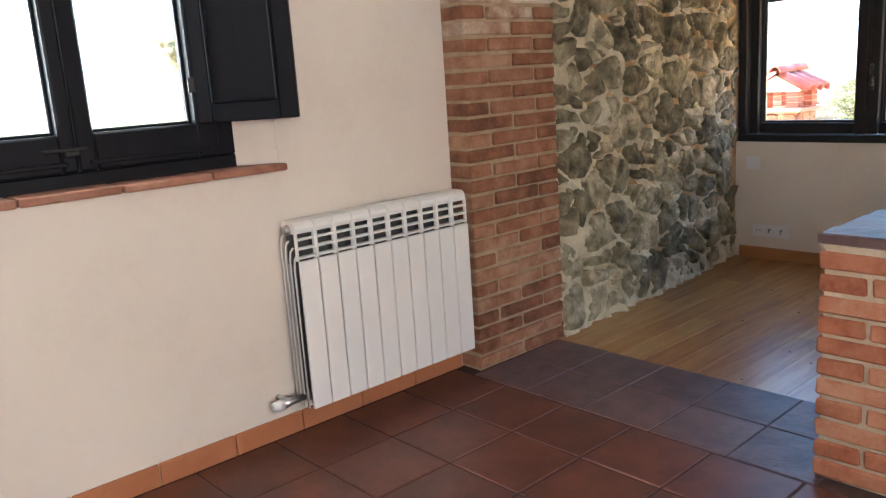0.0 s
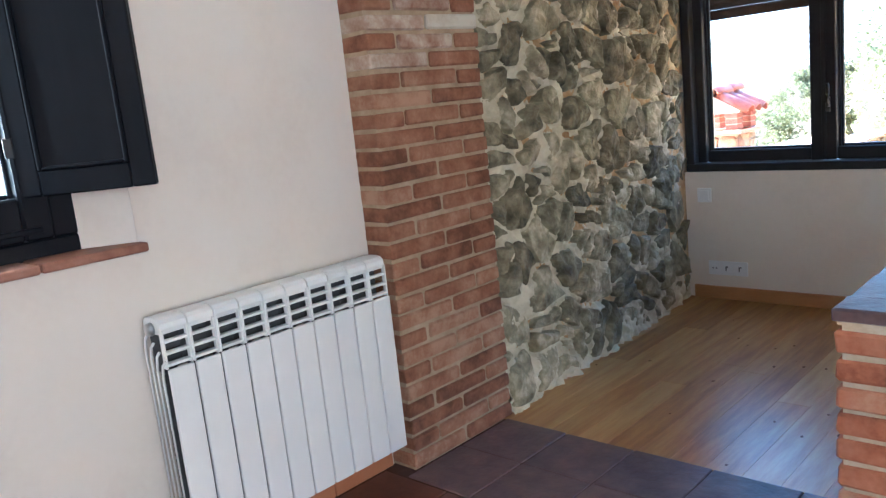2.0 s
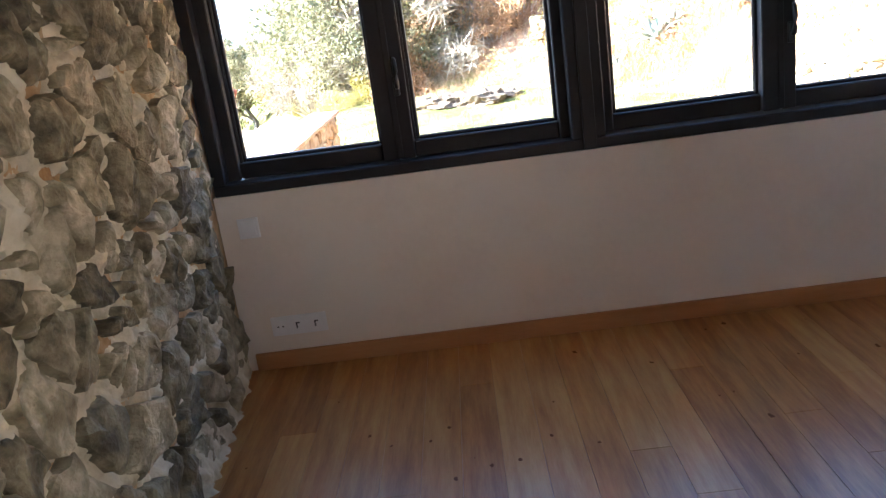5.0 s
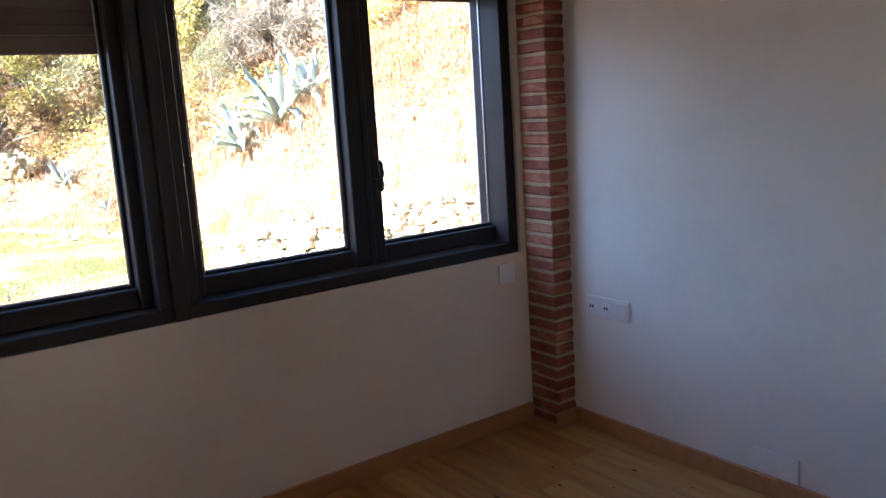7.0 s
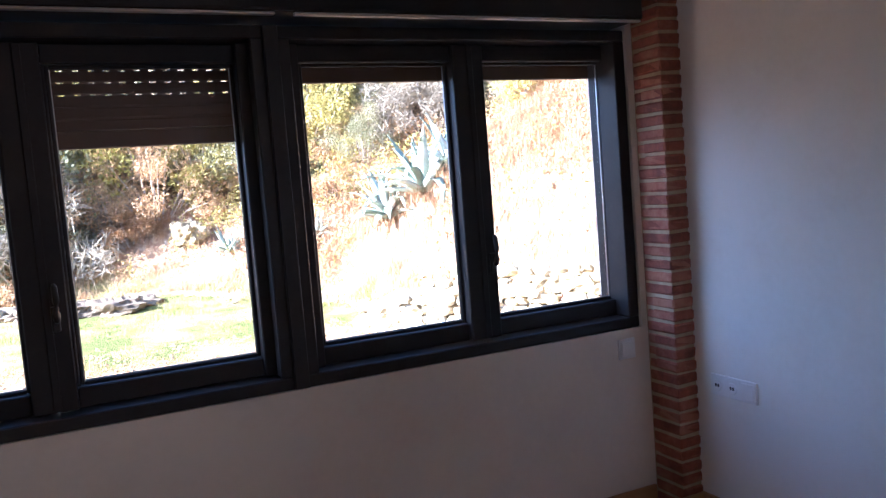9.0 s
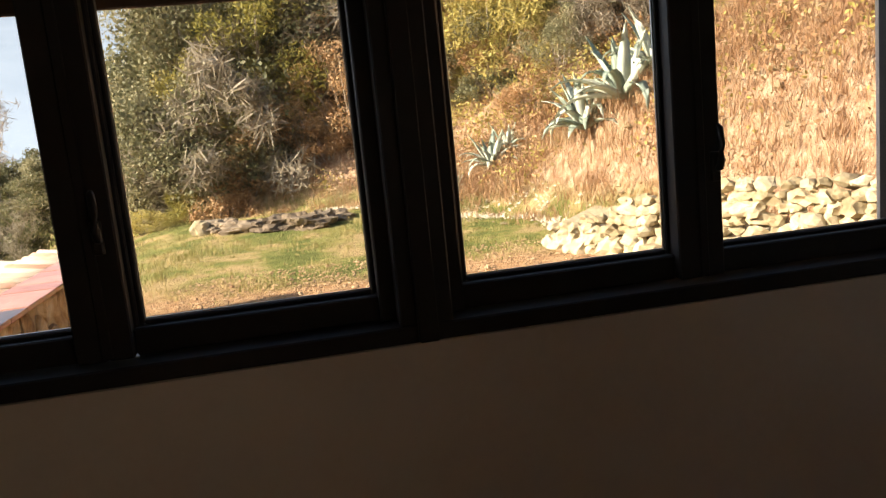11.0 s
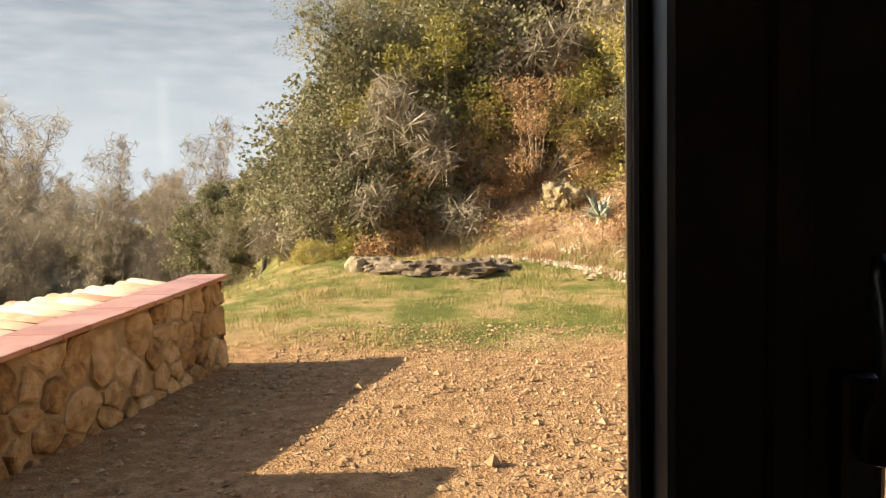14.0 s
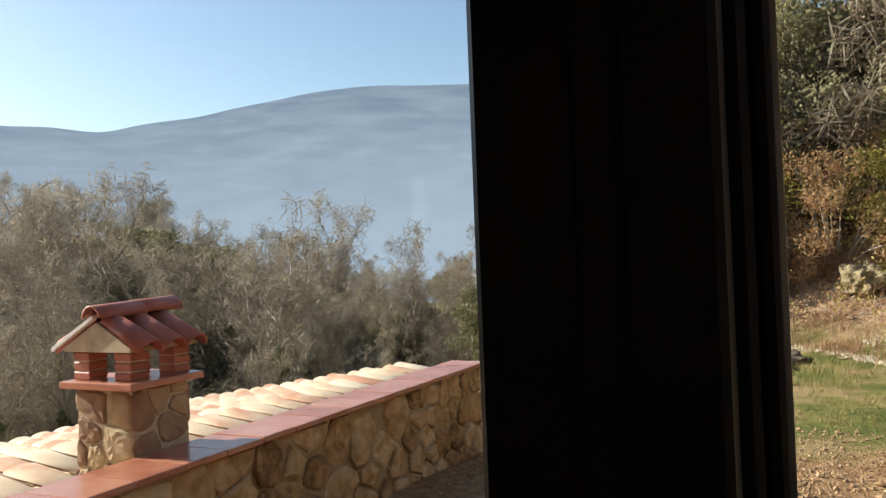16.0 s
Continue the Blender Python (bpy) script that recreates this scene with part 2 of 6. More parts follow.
# distant slope, its haze painted as a blue glow that pales towards the foot
PAINTED_HAZE = bpy.data.materials.new("haze_painted_mountain")
PAINTED_HAZE.use_nodes = True
hn, hl = PAINTED_HAZE.node_tree.nodes, PAINTED_HAZE.node_tree.links
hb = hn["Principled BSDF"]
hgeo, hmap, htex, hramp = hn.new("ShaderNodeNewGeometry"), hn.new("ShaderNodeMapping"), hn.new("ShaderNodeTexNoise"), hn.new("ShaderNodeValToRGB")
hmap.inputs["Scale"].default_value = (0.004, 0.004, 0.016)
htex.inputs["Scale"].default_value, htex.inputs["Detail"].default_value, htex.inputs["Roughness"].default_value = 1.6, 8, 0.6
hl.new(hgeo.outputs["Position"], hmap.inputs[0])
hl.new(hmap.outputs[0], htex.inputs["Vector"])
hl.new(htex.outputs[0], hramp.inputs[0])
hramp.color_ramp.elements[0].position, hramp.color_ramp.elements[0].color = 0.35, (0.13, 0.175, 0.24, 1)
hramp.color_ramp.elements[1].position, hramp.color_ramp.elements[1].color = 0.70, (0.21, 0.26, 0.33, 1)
# painted haze: paler glow mixed in low down
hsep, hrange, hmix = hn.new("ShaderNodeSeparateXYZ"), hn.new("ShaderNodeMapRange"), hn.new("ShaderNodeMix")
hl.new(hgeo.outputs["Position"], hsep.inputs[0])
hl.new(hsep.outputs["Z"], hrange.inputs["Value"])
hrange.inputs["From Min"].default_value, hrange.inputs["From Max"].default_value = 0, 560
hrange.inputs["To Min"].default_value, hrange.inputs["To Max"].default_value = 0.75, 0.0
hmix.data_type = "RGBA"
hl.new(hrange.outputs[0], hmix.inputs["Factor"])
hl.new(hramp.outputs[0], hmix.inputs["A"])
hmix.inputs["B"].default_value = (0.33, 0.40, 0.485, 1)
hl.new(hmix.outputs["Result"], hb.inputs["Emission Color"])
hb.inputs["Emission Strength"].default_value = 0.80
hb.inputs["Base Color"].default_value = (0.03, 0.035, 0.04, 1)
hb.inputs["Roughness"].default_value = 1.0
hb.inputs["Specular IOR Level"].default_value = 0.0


# ---- building helpers ----
def mesh_of(bm, mat, smooth=False):
    me = bpy.data.meshes.new("mesh")
    bm.normal_update()
    bm.to_mesh(me)
    bm.free()
    me.materials.append(mat)
    if smooth:
        me.shade_smooth()
    return me


def py_mesh(verts, faces, mat, smooth=False):
    me = bpy.data.meshes.new("mesh")
    me.from_pydata([tuple(v) for v in verts], [], [tuple(f) for f in faces])
    me.materials.append(mat)
    me.update()
    if smooth:
        me.shade_smooth()
    return me


def empty(name, place, label, category, group="", kind=""):
    ob = new(name)
    ob.location = place
    ob.empty_display_size = 0.1
    return tagged(ob, label, category, group, kind)


def placed(ob):
    """The world pose of an object, from its parents."""
    return ob.matrix_basis.copy() if ob.parent is None else placed(ob.parent) @ ob.matrix_parent_inverse @ ob.matrix_basis


def hang(ob, parent):
    ob.parent = parent
    ob.matrix_parent_inverse = placed(parent).inverted()
    return ob


def part(name, bm, mat, parent, label="", smooth=False):
    """One mesh part under a thing; geometry in world places."""
    ob = new(name, bm if isinstance(bm, bpy.types.Mesh) else mesh_of(bm, mat, smooth))
    hang(ob, parent)
    return tagged(ob, label)


def piece(name, me, parent, m):
    """A shared mesh as an object of its own under parent, at the world pose m."""
    ob = new(name, me)
    hang(ob, parent)
    ob.matrix_basis = m
    return ob


def structure(name, bm, mat, label, category, smooth=False):
    ob = new(name, bm if isinstance(bm, bpy.types.Mesh) else mesh_of(bm, mat, smooth))
    return tagged(ob, label, category, kind="structure")


def box(x0, y0, z0, x1, y1, z1, bevel=0.0, bm=None, segs=1):
    own = bmesh.new()
    bmesh.ops.create_cube(own, size=1.0)
    for v in own.verts:
        v.co = Vector(((x0 + x1) / 2 + v.co.x * (x1 - x0), (y0 + y1) / 2 + v.co.y * (y1 - y0), (z0 + z1) / 2 + v.co.z * (z1 - z0)))
    if bevel:
        bmesh.ops.bevel(own, geom=own.edges[:], offset=bevel, segments=segs, affect="EDGES", profile=0.5)
    if bm is None:
        return own
    me = bpy.data.meshes.new("tmp")
    own.to_mesh(me)
    own.free()
    bm.from_mesh(me)
    bpy.data.meshes.remove(me)
    return bm


def boxes(rows, bevel=0.0):
    bm = bmesh.new()
    for r in rows:
        box(*r, bevel=bevel, bm=bm)
    return bm


def prism(points, axis, lo, hi):
    """A solid from an outline in the two other axes, drawn out along axis."""
    bm = bmesh.new()
    put = {"x": lambda a, b, c: (c, a, b), "y": lambda a, b, c: (a, c, b), "z": lambda a, b, c: (a, b, c)}[axis]
    lower = [bm.verts.new(put(a, b, lo)) for a, b in points]
    upper = [bm.verts.new(put(a, b, hi)) for a, b in points]
    bm.faces.new(lower)
    bm.faces.new(upper)
    for k in range(len(points)):
        j = (k + 1) % len(points)
        bm.faces.new((lower[k], lower[j], upper[j], upper[k]))
    bmesh.ops.recalc_face_normals(bm, faces=bm.faces[:])
    return bm


def tube(points, radii, sides=6):
    verts, faces = [], []
    for k, (p, r) in enumerate(zip(points, radii)):
        d = Vector(points[min(k + 1, len(points) - 1)]) - Vector(points[max(k - 1, 0)])
        q = d.to_track_quat("Z", "Y")
        for s in range(sides):
            a = 2 * math.pi * s / sides
            verts.append(Vector(p) + q @ Vector((r * math.cos(a), r * math.sin(a), 0)))
    for k in range(len(points) - 1):
        for s in range(sides):
            a, b = k * sides + s, k * sides + (s + 1) % sides
            faces.append((a, b, b + sides, a + sides))
    n = len(points) - 1
    faces.append(tuple(range(sides))[::-1])
    faces.append(tuple(n * sides + s for s in range(sides)))
    return verts, faces


def voronoi(rng, w, h, n, relax=2, wide=1.0):
    """Irregular cells that fill a w x h rectangle, as lists of corners."""
    pts = np.column_stack((rng.uniform(0, w, n), rng.uniform(0, h, n)))
    for turn in range(relax + 1):
        cells = []
        for i, p in enumerate(pts):
            poly = [(0, 0), (w, 0), (w, h), (0, h)]
            d = np.hypot((pts[:, 0] - p[0]) / wide, pts[:, 1] - p[1])
            for j in np.argsort(d)[1:26]:
                q = pts[j]
                mx, my = (p[0] + q[0]) / 2, (p[1] + q[1]) / 2
                nx, ny = (q[0] - p[0]) / wide ** 2, q[1] - p[1]
                out = []
                for k in range(len(poly)):
                    a, b = poly[k], poly[(k + 1) % len(poly)]
                    da, db = (a[0] - mx) * nx + (a[1] - my) * ny, (b[0] - mx) * nx + (b[1] - my) * ny
                    if da <= 0:
                        out.append(a)
                    if da * db < 0:
                        t = da / (da - db)
                        out.append((a[0] + t * (b[0] - a[0]), a[1] + t * (b[1] - a[1])))
                poly = out
                if len(poly) < 3:
                    break
            cells.append(poly)
        if turn < relax:
            pts = np.array([np.mean(c, axis=0) if len(c) > 2 else p for c, p in zip(cells, pts)])
    return [c for c in cells if len(c) > 2]


def stone_mesh(rng, poly, gap, proud, mat, rough=0.008):
    """A stone from an outline: shrunk by the joint, rounded at its edge, uneven on its face. Origin at its middle, face towards +z."""
    c = np.mean(poly, axis=0)
    pts = []
    for k in range(len(poly)):
        a, b = np.array(poly[k]), np.array(poly[(k + 1) % len(poly)])
        for t in ((0.15, 0.5, 0.85) if np.hypot(*(b - a)) > 0.05 else (0.5,)):
            pts.append(a + (b - a) * t)
    size = max(0.02, np.mean([np.hypot(*(p - c)) for p in pts]))
    k0 = max(0.4, 1 - gap / size)
    verts, faces, n = [], [], len(pts)
    jit = [1 + rng.uniform(-0.10, 0.10) for _ in pts]
    tilt = rng.uniform(-0.25, 0.25, 2)
    for scale, z in ((k0, -0.03), (k0 * 0.98, proud * 0.35), (k0 * 0.86, proud * 0.85), (k0 * 0.5, proud)):
        for p, j in zip(pts, jit):
            d = (p - c) * scale * j
            verts.append((d[0], d[1], z + (d @ tilt * 0.12 + rng.uniform(-rough, rough) if z > 0 else 0)))
    for r in range(3):
        for k in range(n):
            j = (k + 1) % n
            faces.append((r * n + k, r * n + j, (r + 1) * n + j, (r + 1) * n + k))
    verts.append((0, 0, proud * 1.0 + rng.uniform(-rough, rough)))
    for k in range(n):
        faces.append((3 * n + k, 3 * n + (k + 1) % n, 4 * n))
    return py_mesh(verts, faces, mat), c


def rubble_mesh(rng, poly, gap, proud, mat, spokes=20, relief=0.020):
    """A rough field stone from an outline: ragged edge, broken lumpy face. Origin at its middle, face towards +z."""
    c = np.mean(poly, axis=0)
    off = Vector(rng.uniform(0, 90, 3))
    reach = []
    for k in range(spokes):
        a = 2 * math.pi * k / spokes
        d, far = np.array((math.cos(a), math.sin(a))), 1.0
        for p, q in zip(poly, poly[1:] + poly[:1]):
            p, e = np.array(p) - c, np.array(q) - np.array(p)
            den = d[0] * e[1] - d[1] * e[0]
            if abs(den) < 1e-9:
                continue
            t, u = (p[0] * e[1] - p[1] * e[0]) / den, (p[0] * d[1] - p[1] * d[0]) / den
            if t > 0 and -1e-6 <= u <= 1 + 1e-6:
                far = min(far, t)
        reach.append(max(0.012, far - gap) * (1 + 0.16 * noise.noise(Vector((d[0] * 1.6, d[1] * 1.6, 0)) + off)))
    tilt = rng.uniform(-0.16, 0.16, 2)
    verts, faces = [], []
    for f, lift in ((1.0, None), (0.97, 0.30), (0.86, 0.72), (0.66, 0.94), (0.36, 1.0)):
        for k in range(spokes):
            a = 2 * math.pi * k / spokes
            x, y = reach[k] * f * math.cos(a), reach[k] * f * math.sin(a)
            z = -0.05 if lift is None else proud * lift + x * tilt[0] + y * tilt[1] + relief * noise.fractal(Vector((x * 13, y * 13, 0)) + off, 0.8, 2.1, 4)
            verts.append((x, y, z))
    for r in range(4):
        for k in range(spokes):
            j = (k + 1) % spokes
            faces.append((r * spokes + k, r * spokes + j, (r + 1) * spokes + j, (r + 1) * spokes + k))
    verts.append((0, 0, proud + relief * noise.fractal(off, 0.8, 2.1, 4)))
    faces += [(4 * spokes + k, 4 * spokes + (k + 1) % spokes, 5 * spokes) for k in range(spokes)]
    return py_mesh(verts, faces, mat), c


def brick_mesh(rng, lx, ly, lz, mat):
    """A hand-made brick with worn, slightly wavy edges; origin at its middle."""
    bm = box(-lx / 2, -ly / 2, -lz / 2, lx / 2, ly / 2, lz / 2, bevel=min(0.006, lz * 0.14))
    for v in bm.verts:
        v.co += Vector(rng.uniform(-0.0022, 0.0022, 3))
    return mesh_of(bm, mat)

# ---- rooms: shell ----
R = np.random.default_rng(7)
CEIL = 2.5
X_RIGHT, Y_WIN, Y_BACK, X_EAST = 2.92, 2.46, -4.6, 4.3
SPRING, JAMB_L, JAMB_R, ARCH_D = 1.62, 0.118, 2.80, 0.55

# wall with the shuttered window: sill at 0.97, head at 2.02
WL, WR, WB, WT = -2.18, -0.80, 0.97, 2.02
wall_bm = boxes([(-0.22, Y_BACK, -0.1, 0, WL, CEIL), (-0.22, WR, -0.1, 0, 0.0, CEIL), (-0.22, WL, -0.1, 0, WR, WB), (-0.22, WL, WT, 0, WR, CEIL)])
wall_left = structure("wall_west", wall_bm, PLASTER, "smooth cream plastered wall with a deep window opening", "wall")
part("window_reveal", prism([(-0.002, WR + 0.001), (-0.14, WR + 0.001), (-0.14, WR - 0.13), (-0.10, WR - 0.13)], "z", WB, WT), PLASTER, wall_left, "splayed plaster reveal")
part("window_reveal", prism([(-0.002, WL - 0.001), (-0.14, WL - 0.001), (-0.14, WL + 0.13), (-0.10, WL + 0.13)], "z", WB, WT), PLASTER, wall_left, "splayed plaster reveal")

structure("wall_south", box(-0.22, Y_BACK - 0.25, -0.1, X_EAST + 0.2, Y_BACK, CEIL), PLASTER, "cream plastered back wall", "wall")
# opening is unseen, added as a place for the east lamp
structure("wall_east", boxes([(X_EAST, Y_BACK, -0.1, X_EAST + 0.2, -3.35, CEIL), (X_EAST, -1.85, -0.1, X_EAST + 0.2, 0.0, CEIL), (X_EAST, -3.35, -0.1, X_EAST + 0.2, -1.85, 0.85), (X_EAST, -3.35, 2.05, X_EAST + 0.2, -1.85, CEIL)]), PLASTER, "cream plastered side wall with an added, unseen window opening", "wall")
structure("wall_arch_end", box(X_RIGHT + 0.25, 0.0, -0.1, X_EAST + 0.2, ARCH_D, CEIL), PLASTER, "cream plastered wall beside the arch", "wall")


def arch_point(a, grow=0.0):
    """A point of the basket arch at the angle a (0 right, pi left), moved out by grow."""
    w, h = (JAMB_R - JAMB_L) / 2, 0.47
    c, s = math.cos(a), max(0.0, math.sin(a))
    x, z = w * math.copysign(abs(c) ** 0.72, c), h * s ** 0.72
    if grow:
        e = 1e-3
        x1, z1 = w * math.copysign(abs(math.cos(a + e)) ** 0.72, math.cos(a + e)), h * max(0.0, math.sin(a + e)) ** 0.72
        x0, z0 = w * math.copysign(abs(math.cos(a - e)) ** 0.72, math.cos(a - e)), h * max(0.0, math.sin(a - e)) ** 0.72
        t = Vector((x1 - x0, z1 - z0))
        if t.length > 1e-9:
            t.normalize()
            x, z = x + t.y * grow, z - t.x * grow
    return (JAMB_L + JAMB_R) / 2 + x, SPRING + z


# evenly spaced angles along the arch
dense = [math.pi - 0.004 - k * (math.pi - 0.008) / 1500 for k in range(1501)]
walked = [0.0]
for k in range(1500):
    walked.append(walked[-1] + (Vector(arch_point(dense[k + 1])) - Vector(arch_point(dense[k]))).length)
ARCH_LEN = walked[-1]


def arch_at(d):
    return dense[min(1500, int(np.searchsorted(walked, d)))]


outline = [arch_point(arch_at(ARCH_LEN * k / 60), 0.012) for k in range(61)]
top = [(JAMB_L - 0.012 + 0.0, SPRING)] + outline + [(JAMB_R + 0.012, SPRING)]
spandrel = [(x, z) for x, z in top] + [(JAMB_R + 0.012, CEIL), (JAMB_L - 0.012, CEIL)]
bm_arch = bmesh.new()
for k in range(len(top) - 1):
    (x0, z0), (x1, z1) = top[k], top[k + 1]
    if x1 - x0 < 1e-4:
        continue
    a = [bm_arch.verts.new(v) for v in ((x0, 0.004, z0), (x1, 0.004, z1), (x1, 0.004, CEIL), (x0, 0.004, CEIL))]
    b = [bm_arch.verts.new(v) for v in ((x0, ARCH_D, z0), (x1, ARCH_D, z1), (x1, ARCH_D, CEIL), (x0, ARCH_D, CEIL))]
    bm_arch.faces.new(a)
    bm_arch.faces.new(b[::-1])
    bm_arch.faces.new((a[0], b[0], b[1], a[1]))
bmesh.ops.remove_doubles(bm_arch, verts=bm_arch.verts[:], dist=1e-5)
arch_wall = structure("wall_arch", bm_arch, PLASTER, "plastered cross wall over a wide brick arch", "wall")
jamb = part("jamb_core", box(-0.30, 0.006, -0.1, JAMB_L - 0.012, ARCH_D - 0.004, CEIL), MORTAR, arch_wall, "sandy mortar core of the brick jamb")
part("jamb_core", box(JAMB_R + 0.012, 0.006, -0.1, X_RIGHT + 0.25, ARCH_D - 0.004, CEIL), PLASTER, arch_wall, "plastered far jamb")

# stone wall of the second room, slightly off square
STONE_A, STONE_B = Vector((0.095, ARCH_D, 0)), Vector((-0.035, Y_WIN, 0))
STONE_LEN = (STONE_B - STONE_A).length
along = (STONE_B - STONE_A).normalized()
outward = Vector((along.y, -along.x, 0))
su, sv = 230, 290
verts, faces = [], []
SR = np.random.default_rng(21)
stone_cells = voronoi(SR, STONE_LEN, CEIL, 215, relax=0, wide=1.15)
for j in range(sv + 1):
    for i in range(su + 1):
        u, z = STONE_LEN * i / su, CEIL * j / sv
        bulge = 0.034 * noise.fractal(Vector((u * 6.5, z * 6.5, 3.1)), 0.9, 2.0, 3) + 0.023 * noise.fractal(Vector((u * 24, z * 24, 8.2)), 0.7, 2.0, 4) + 0.04 * math.exp(-z / 0.10)
        p = STONE_A + along * u + outward * (bulge * (0.25 + 0.75 * min(1.0, (STONE_LEN - u) / 0.22)) - 0.012)
        verts.append((p.x, p.y, z))
for j in range(sv):
    for i in range(su):
        a = j * (su + 1) + i
        faces.append((a, a + 1, a + su + 2, a + su + 1))
stone_wall = structure("wall_stone", py_mesh(verts, faces, MORTAR_LIGHT, True), MORTAR_LIGHT, "old rubble stone wall with thick pale lime mortar", "wall")
part("wall_core", prism([(STONE_A.x - 0.03, STONE_A.y), (STONE_B.x - 0.03, STONE_B.y + 0.4), (-0.5, STONE_B.y + 0.4), (-0.5, STONE_A.y)], "z", -0.6, 5.3), OCHRE_STONE, stone_wall)

# window wall: low wall, column strip, lintel
structure("wall_north", boxes([(-0.035, Y_WIN, -0.5, X_RIGHT + 0.03, Y_WIN + 0.26, 0.722), (2.80, Y_WIN, 0.722, X_RIGHT + 0.03, Y_WIN + 0.26, CEIL)]), PLASTER, "low plastered wall under the long window", "wall")
structure("wall_right", box(X_RIGHT, ARCH_D, -0.5, X_RIGHT + 0.25, Y_WIN + 0.26, CEIL), PLASTER_COOL, "smooth white plastered wall with a little unevenness", "wall")
# unseen added mass: blocks the sun, white so the west panes look bright
structure("wall_upper_house", boxes([(-3.5, -6.0, CEIL + 0.1, -0.05, 2.70, 4.9), (-3.5, 0.6, -0.5, -0.5, 2.70, CEIL + 0.1)]), PLASTER_COOL, "unseen white mass added to keep sun off the west window", "wall")
structure("ceiling", boxes([(-0.45, Y_BACK - 0.25, CEIL, X_EAST + 0.2, ARCH_D, CEIL + 0.05), (-0.2, ARCH_D, CEIL, X_RIGHT + 0.25, Y_WIN + 0.26, CEIL + 0.05)]), CEILING, "plain white plaster ceiling", "ceiling")

# mostly unseen beams, repeated across the room to cut the ceiling's bounce light
for k in range(6):
    bx = 0.22 + 0.53 * k
    structure("ceiling_beam", box(bx - 0.055, ARCH_D, CEIL - 0.14, bx + 0.055, Y_WIN - 0.005, CEIL - 0.004, 0.006), BEAM, "reddish brown stained timber ceiling beam", "beam")

# floors: beds below, tiles and boards last in the file
floor_tiles = structure("floor", box(-0.1, Y_BACK, -0.12, X_EAST, -0.05, -0.003), GROUT, "dark red terracotta tile floor", "floor")
threshold = structure("floor_threshold", box(0.0, -0.05, -0.12, X_RIGHT, ARCH_D - 0.04, -0.003), GROUT, "purplish brown tiled threshold under the arch", "floor")
floor_boards = structure("floor_boards", box(-0.2, ARCH_D - 0.04, -0.12, X_RIGHT, Y_WIN, -0.012), KNOT, "varnished knotty pine board floor", "floor")

# skirtings
skirt = structure("baseboard", boxes([(0.0, Y_BACK + 0.27 * k + 0.002, 0.0, 0.012, min(0.0, Y_BACK + 0.27 * (k + 1)) - 0.002, 0.075) for k in range(17)], 0.002), SKIRT_TILE, "orange terracotta tile skirting", "baseboard")
structure("baseboard_window", box(0.0, Y_WIN - 0.014, 0.0, 2.82, Y_WIN, 0.072, 0.003), PINE_SKIRT, "pine skirting board under the window", "baseboard")
structure("baseboard_right", box(X_RIGHT - 0.014, ARCH_D, 0.0, X_RIGHT, 2.29, 0.072, 0.003), PINE_SKIRT, "pine skirting board along the white wall", "baseboard")
structure("trim", box(2.80, 2.275, 0.0, X_RIGHT - 0.014, 2.289, 0.072, 0.003), PINE_SKIRT, "pine skirting round the brick column", "trim")

# brick column in the corner
column = structure("brick_column", box(2.828, 2.303, 0.0, X_RIGHT, Y_WIN, CEIL), MORTAR, "narrow red brick corner column", "column")

# half wall under the arch
HX, HZ, HALF_D = 1.496, 0.733, 0.45
half_wall = structure("half_wall", box(HX + 0.012, 0.012, 0.0, JAMB_R + 0.012, HALF_D - 0.012, HZ - 0.03), PALE_MORTAR, "low brick wall with a tiled top", "wall")

# lintel beam and roller shutter box over the long window
beam = empty("lintel_beam", (1.4, 2.36, 2.09), "reddish brown stained timber beam over the window", "beam", kind="structure")
part("beam", box(-0.03, 2.30, 2.09, 2.815, Y_WIN + 0.2, 2.25, 0.006), BEAM, beam)
part("upper_panel", box(-0.03, Y_WIN, 2.25, 2.80, Y_WIN + 0.2, CEIL), PLASTER_COOL, beam)
shutter_box = empty("shutter_box", (1.4, 2.4, 1.9), "dark roller shutter box above the window", "shutter box")
part("front_panel", box(-0.02, 2.345, 1.905, 2.80, Y_WIN + 0.2, 2.085, 0.012, segs=2), DARK_FRAME, shutter_box)
part("edge_strip", box(0.0, 2.338, 1.893, 1.40, 2.36, 1.902, 0.002), METAL, shutter_box, "thin bright metal strip")
part("edge_strip", box(1.46, 2.338, 1.893, 2.78, 2.36, 1.902, 0.002), METAL, shutter_box, "thin bright metal strip")

# ---- the long window: two pairs of sashes ----
PANES = [(0.087, 0.617), (0.773, 1.299), (1.535, 2.066), (2.222, 2.749)]
PANE_BOTTOM, PANE_TOP, YG = 0.840, 1.776, 2.600
FB, FT = 0.722, 1.89


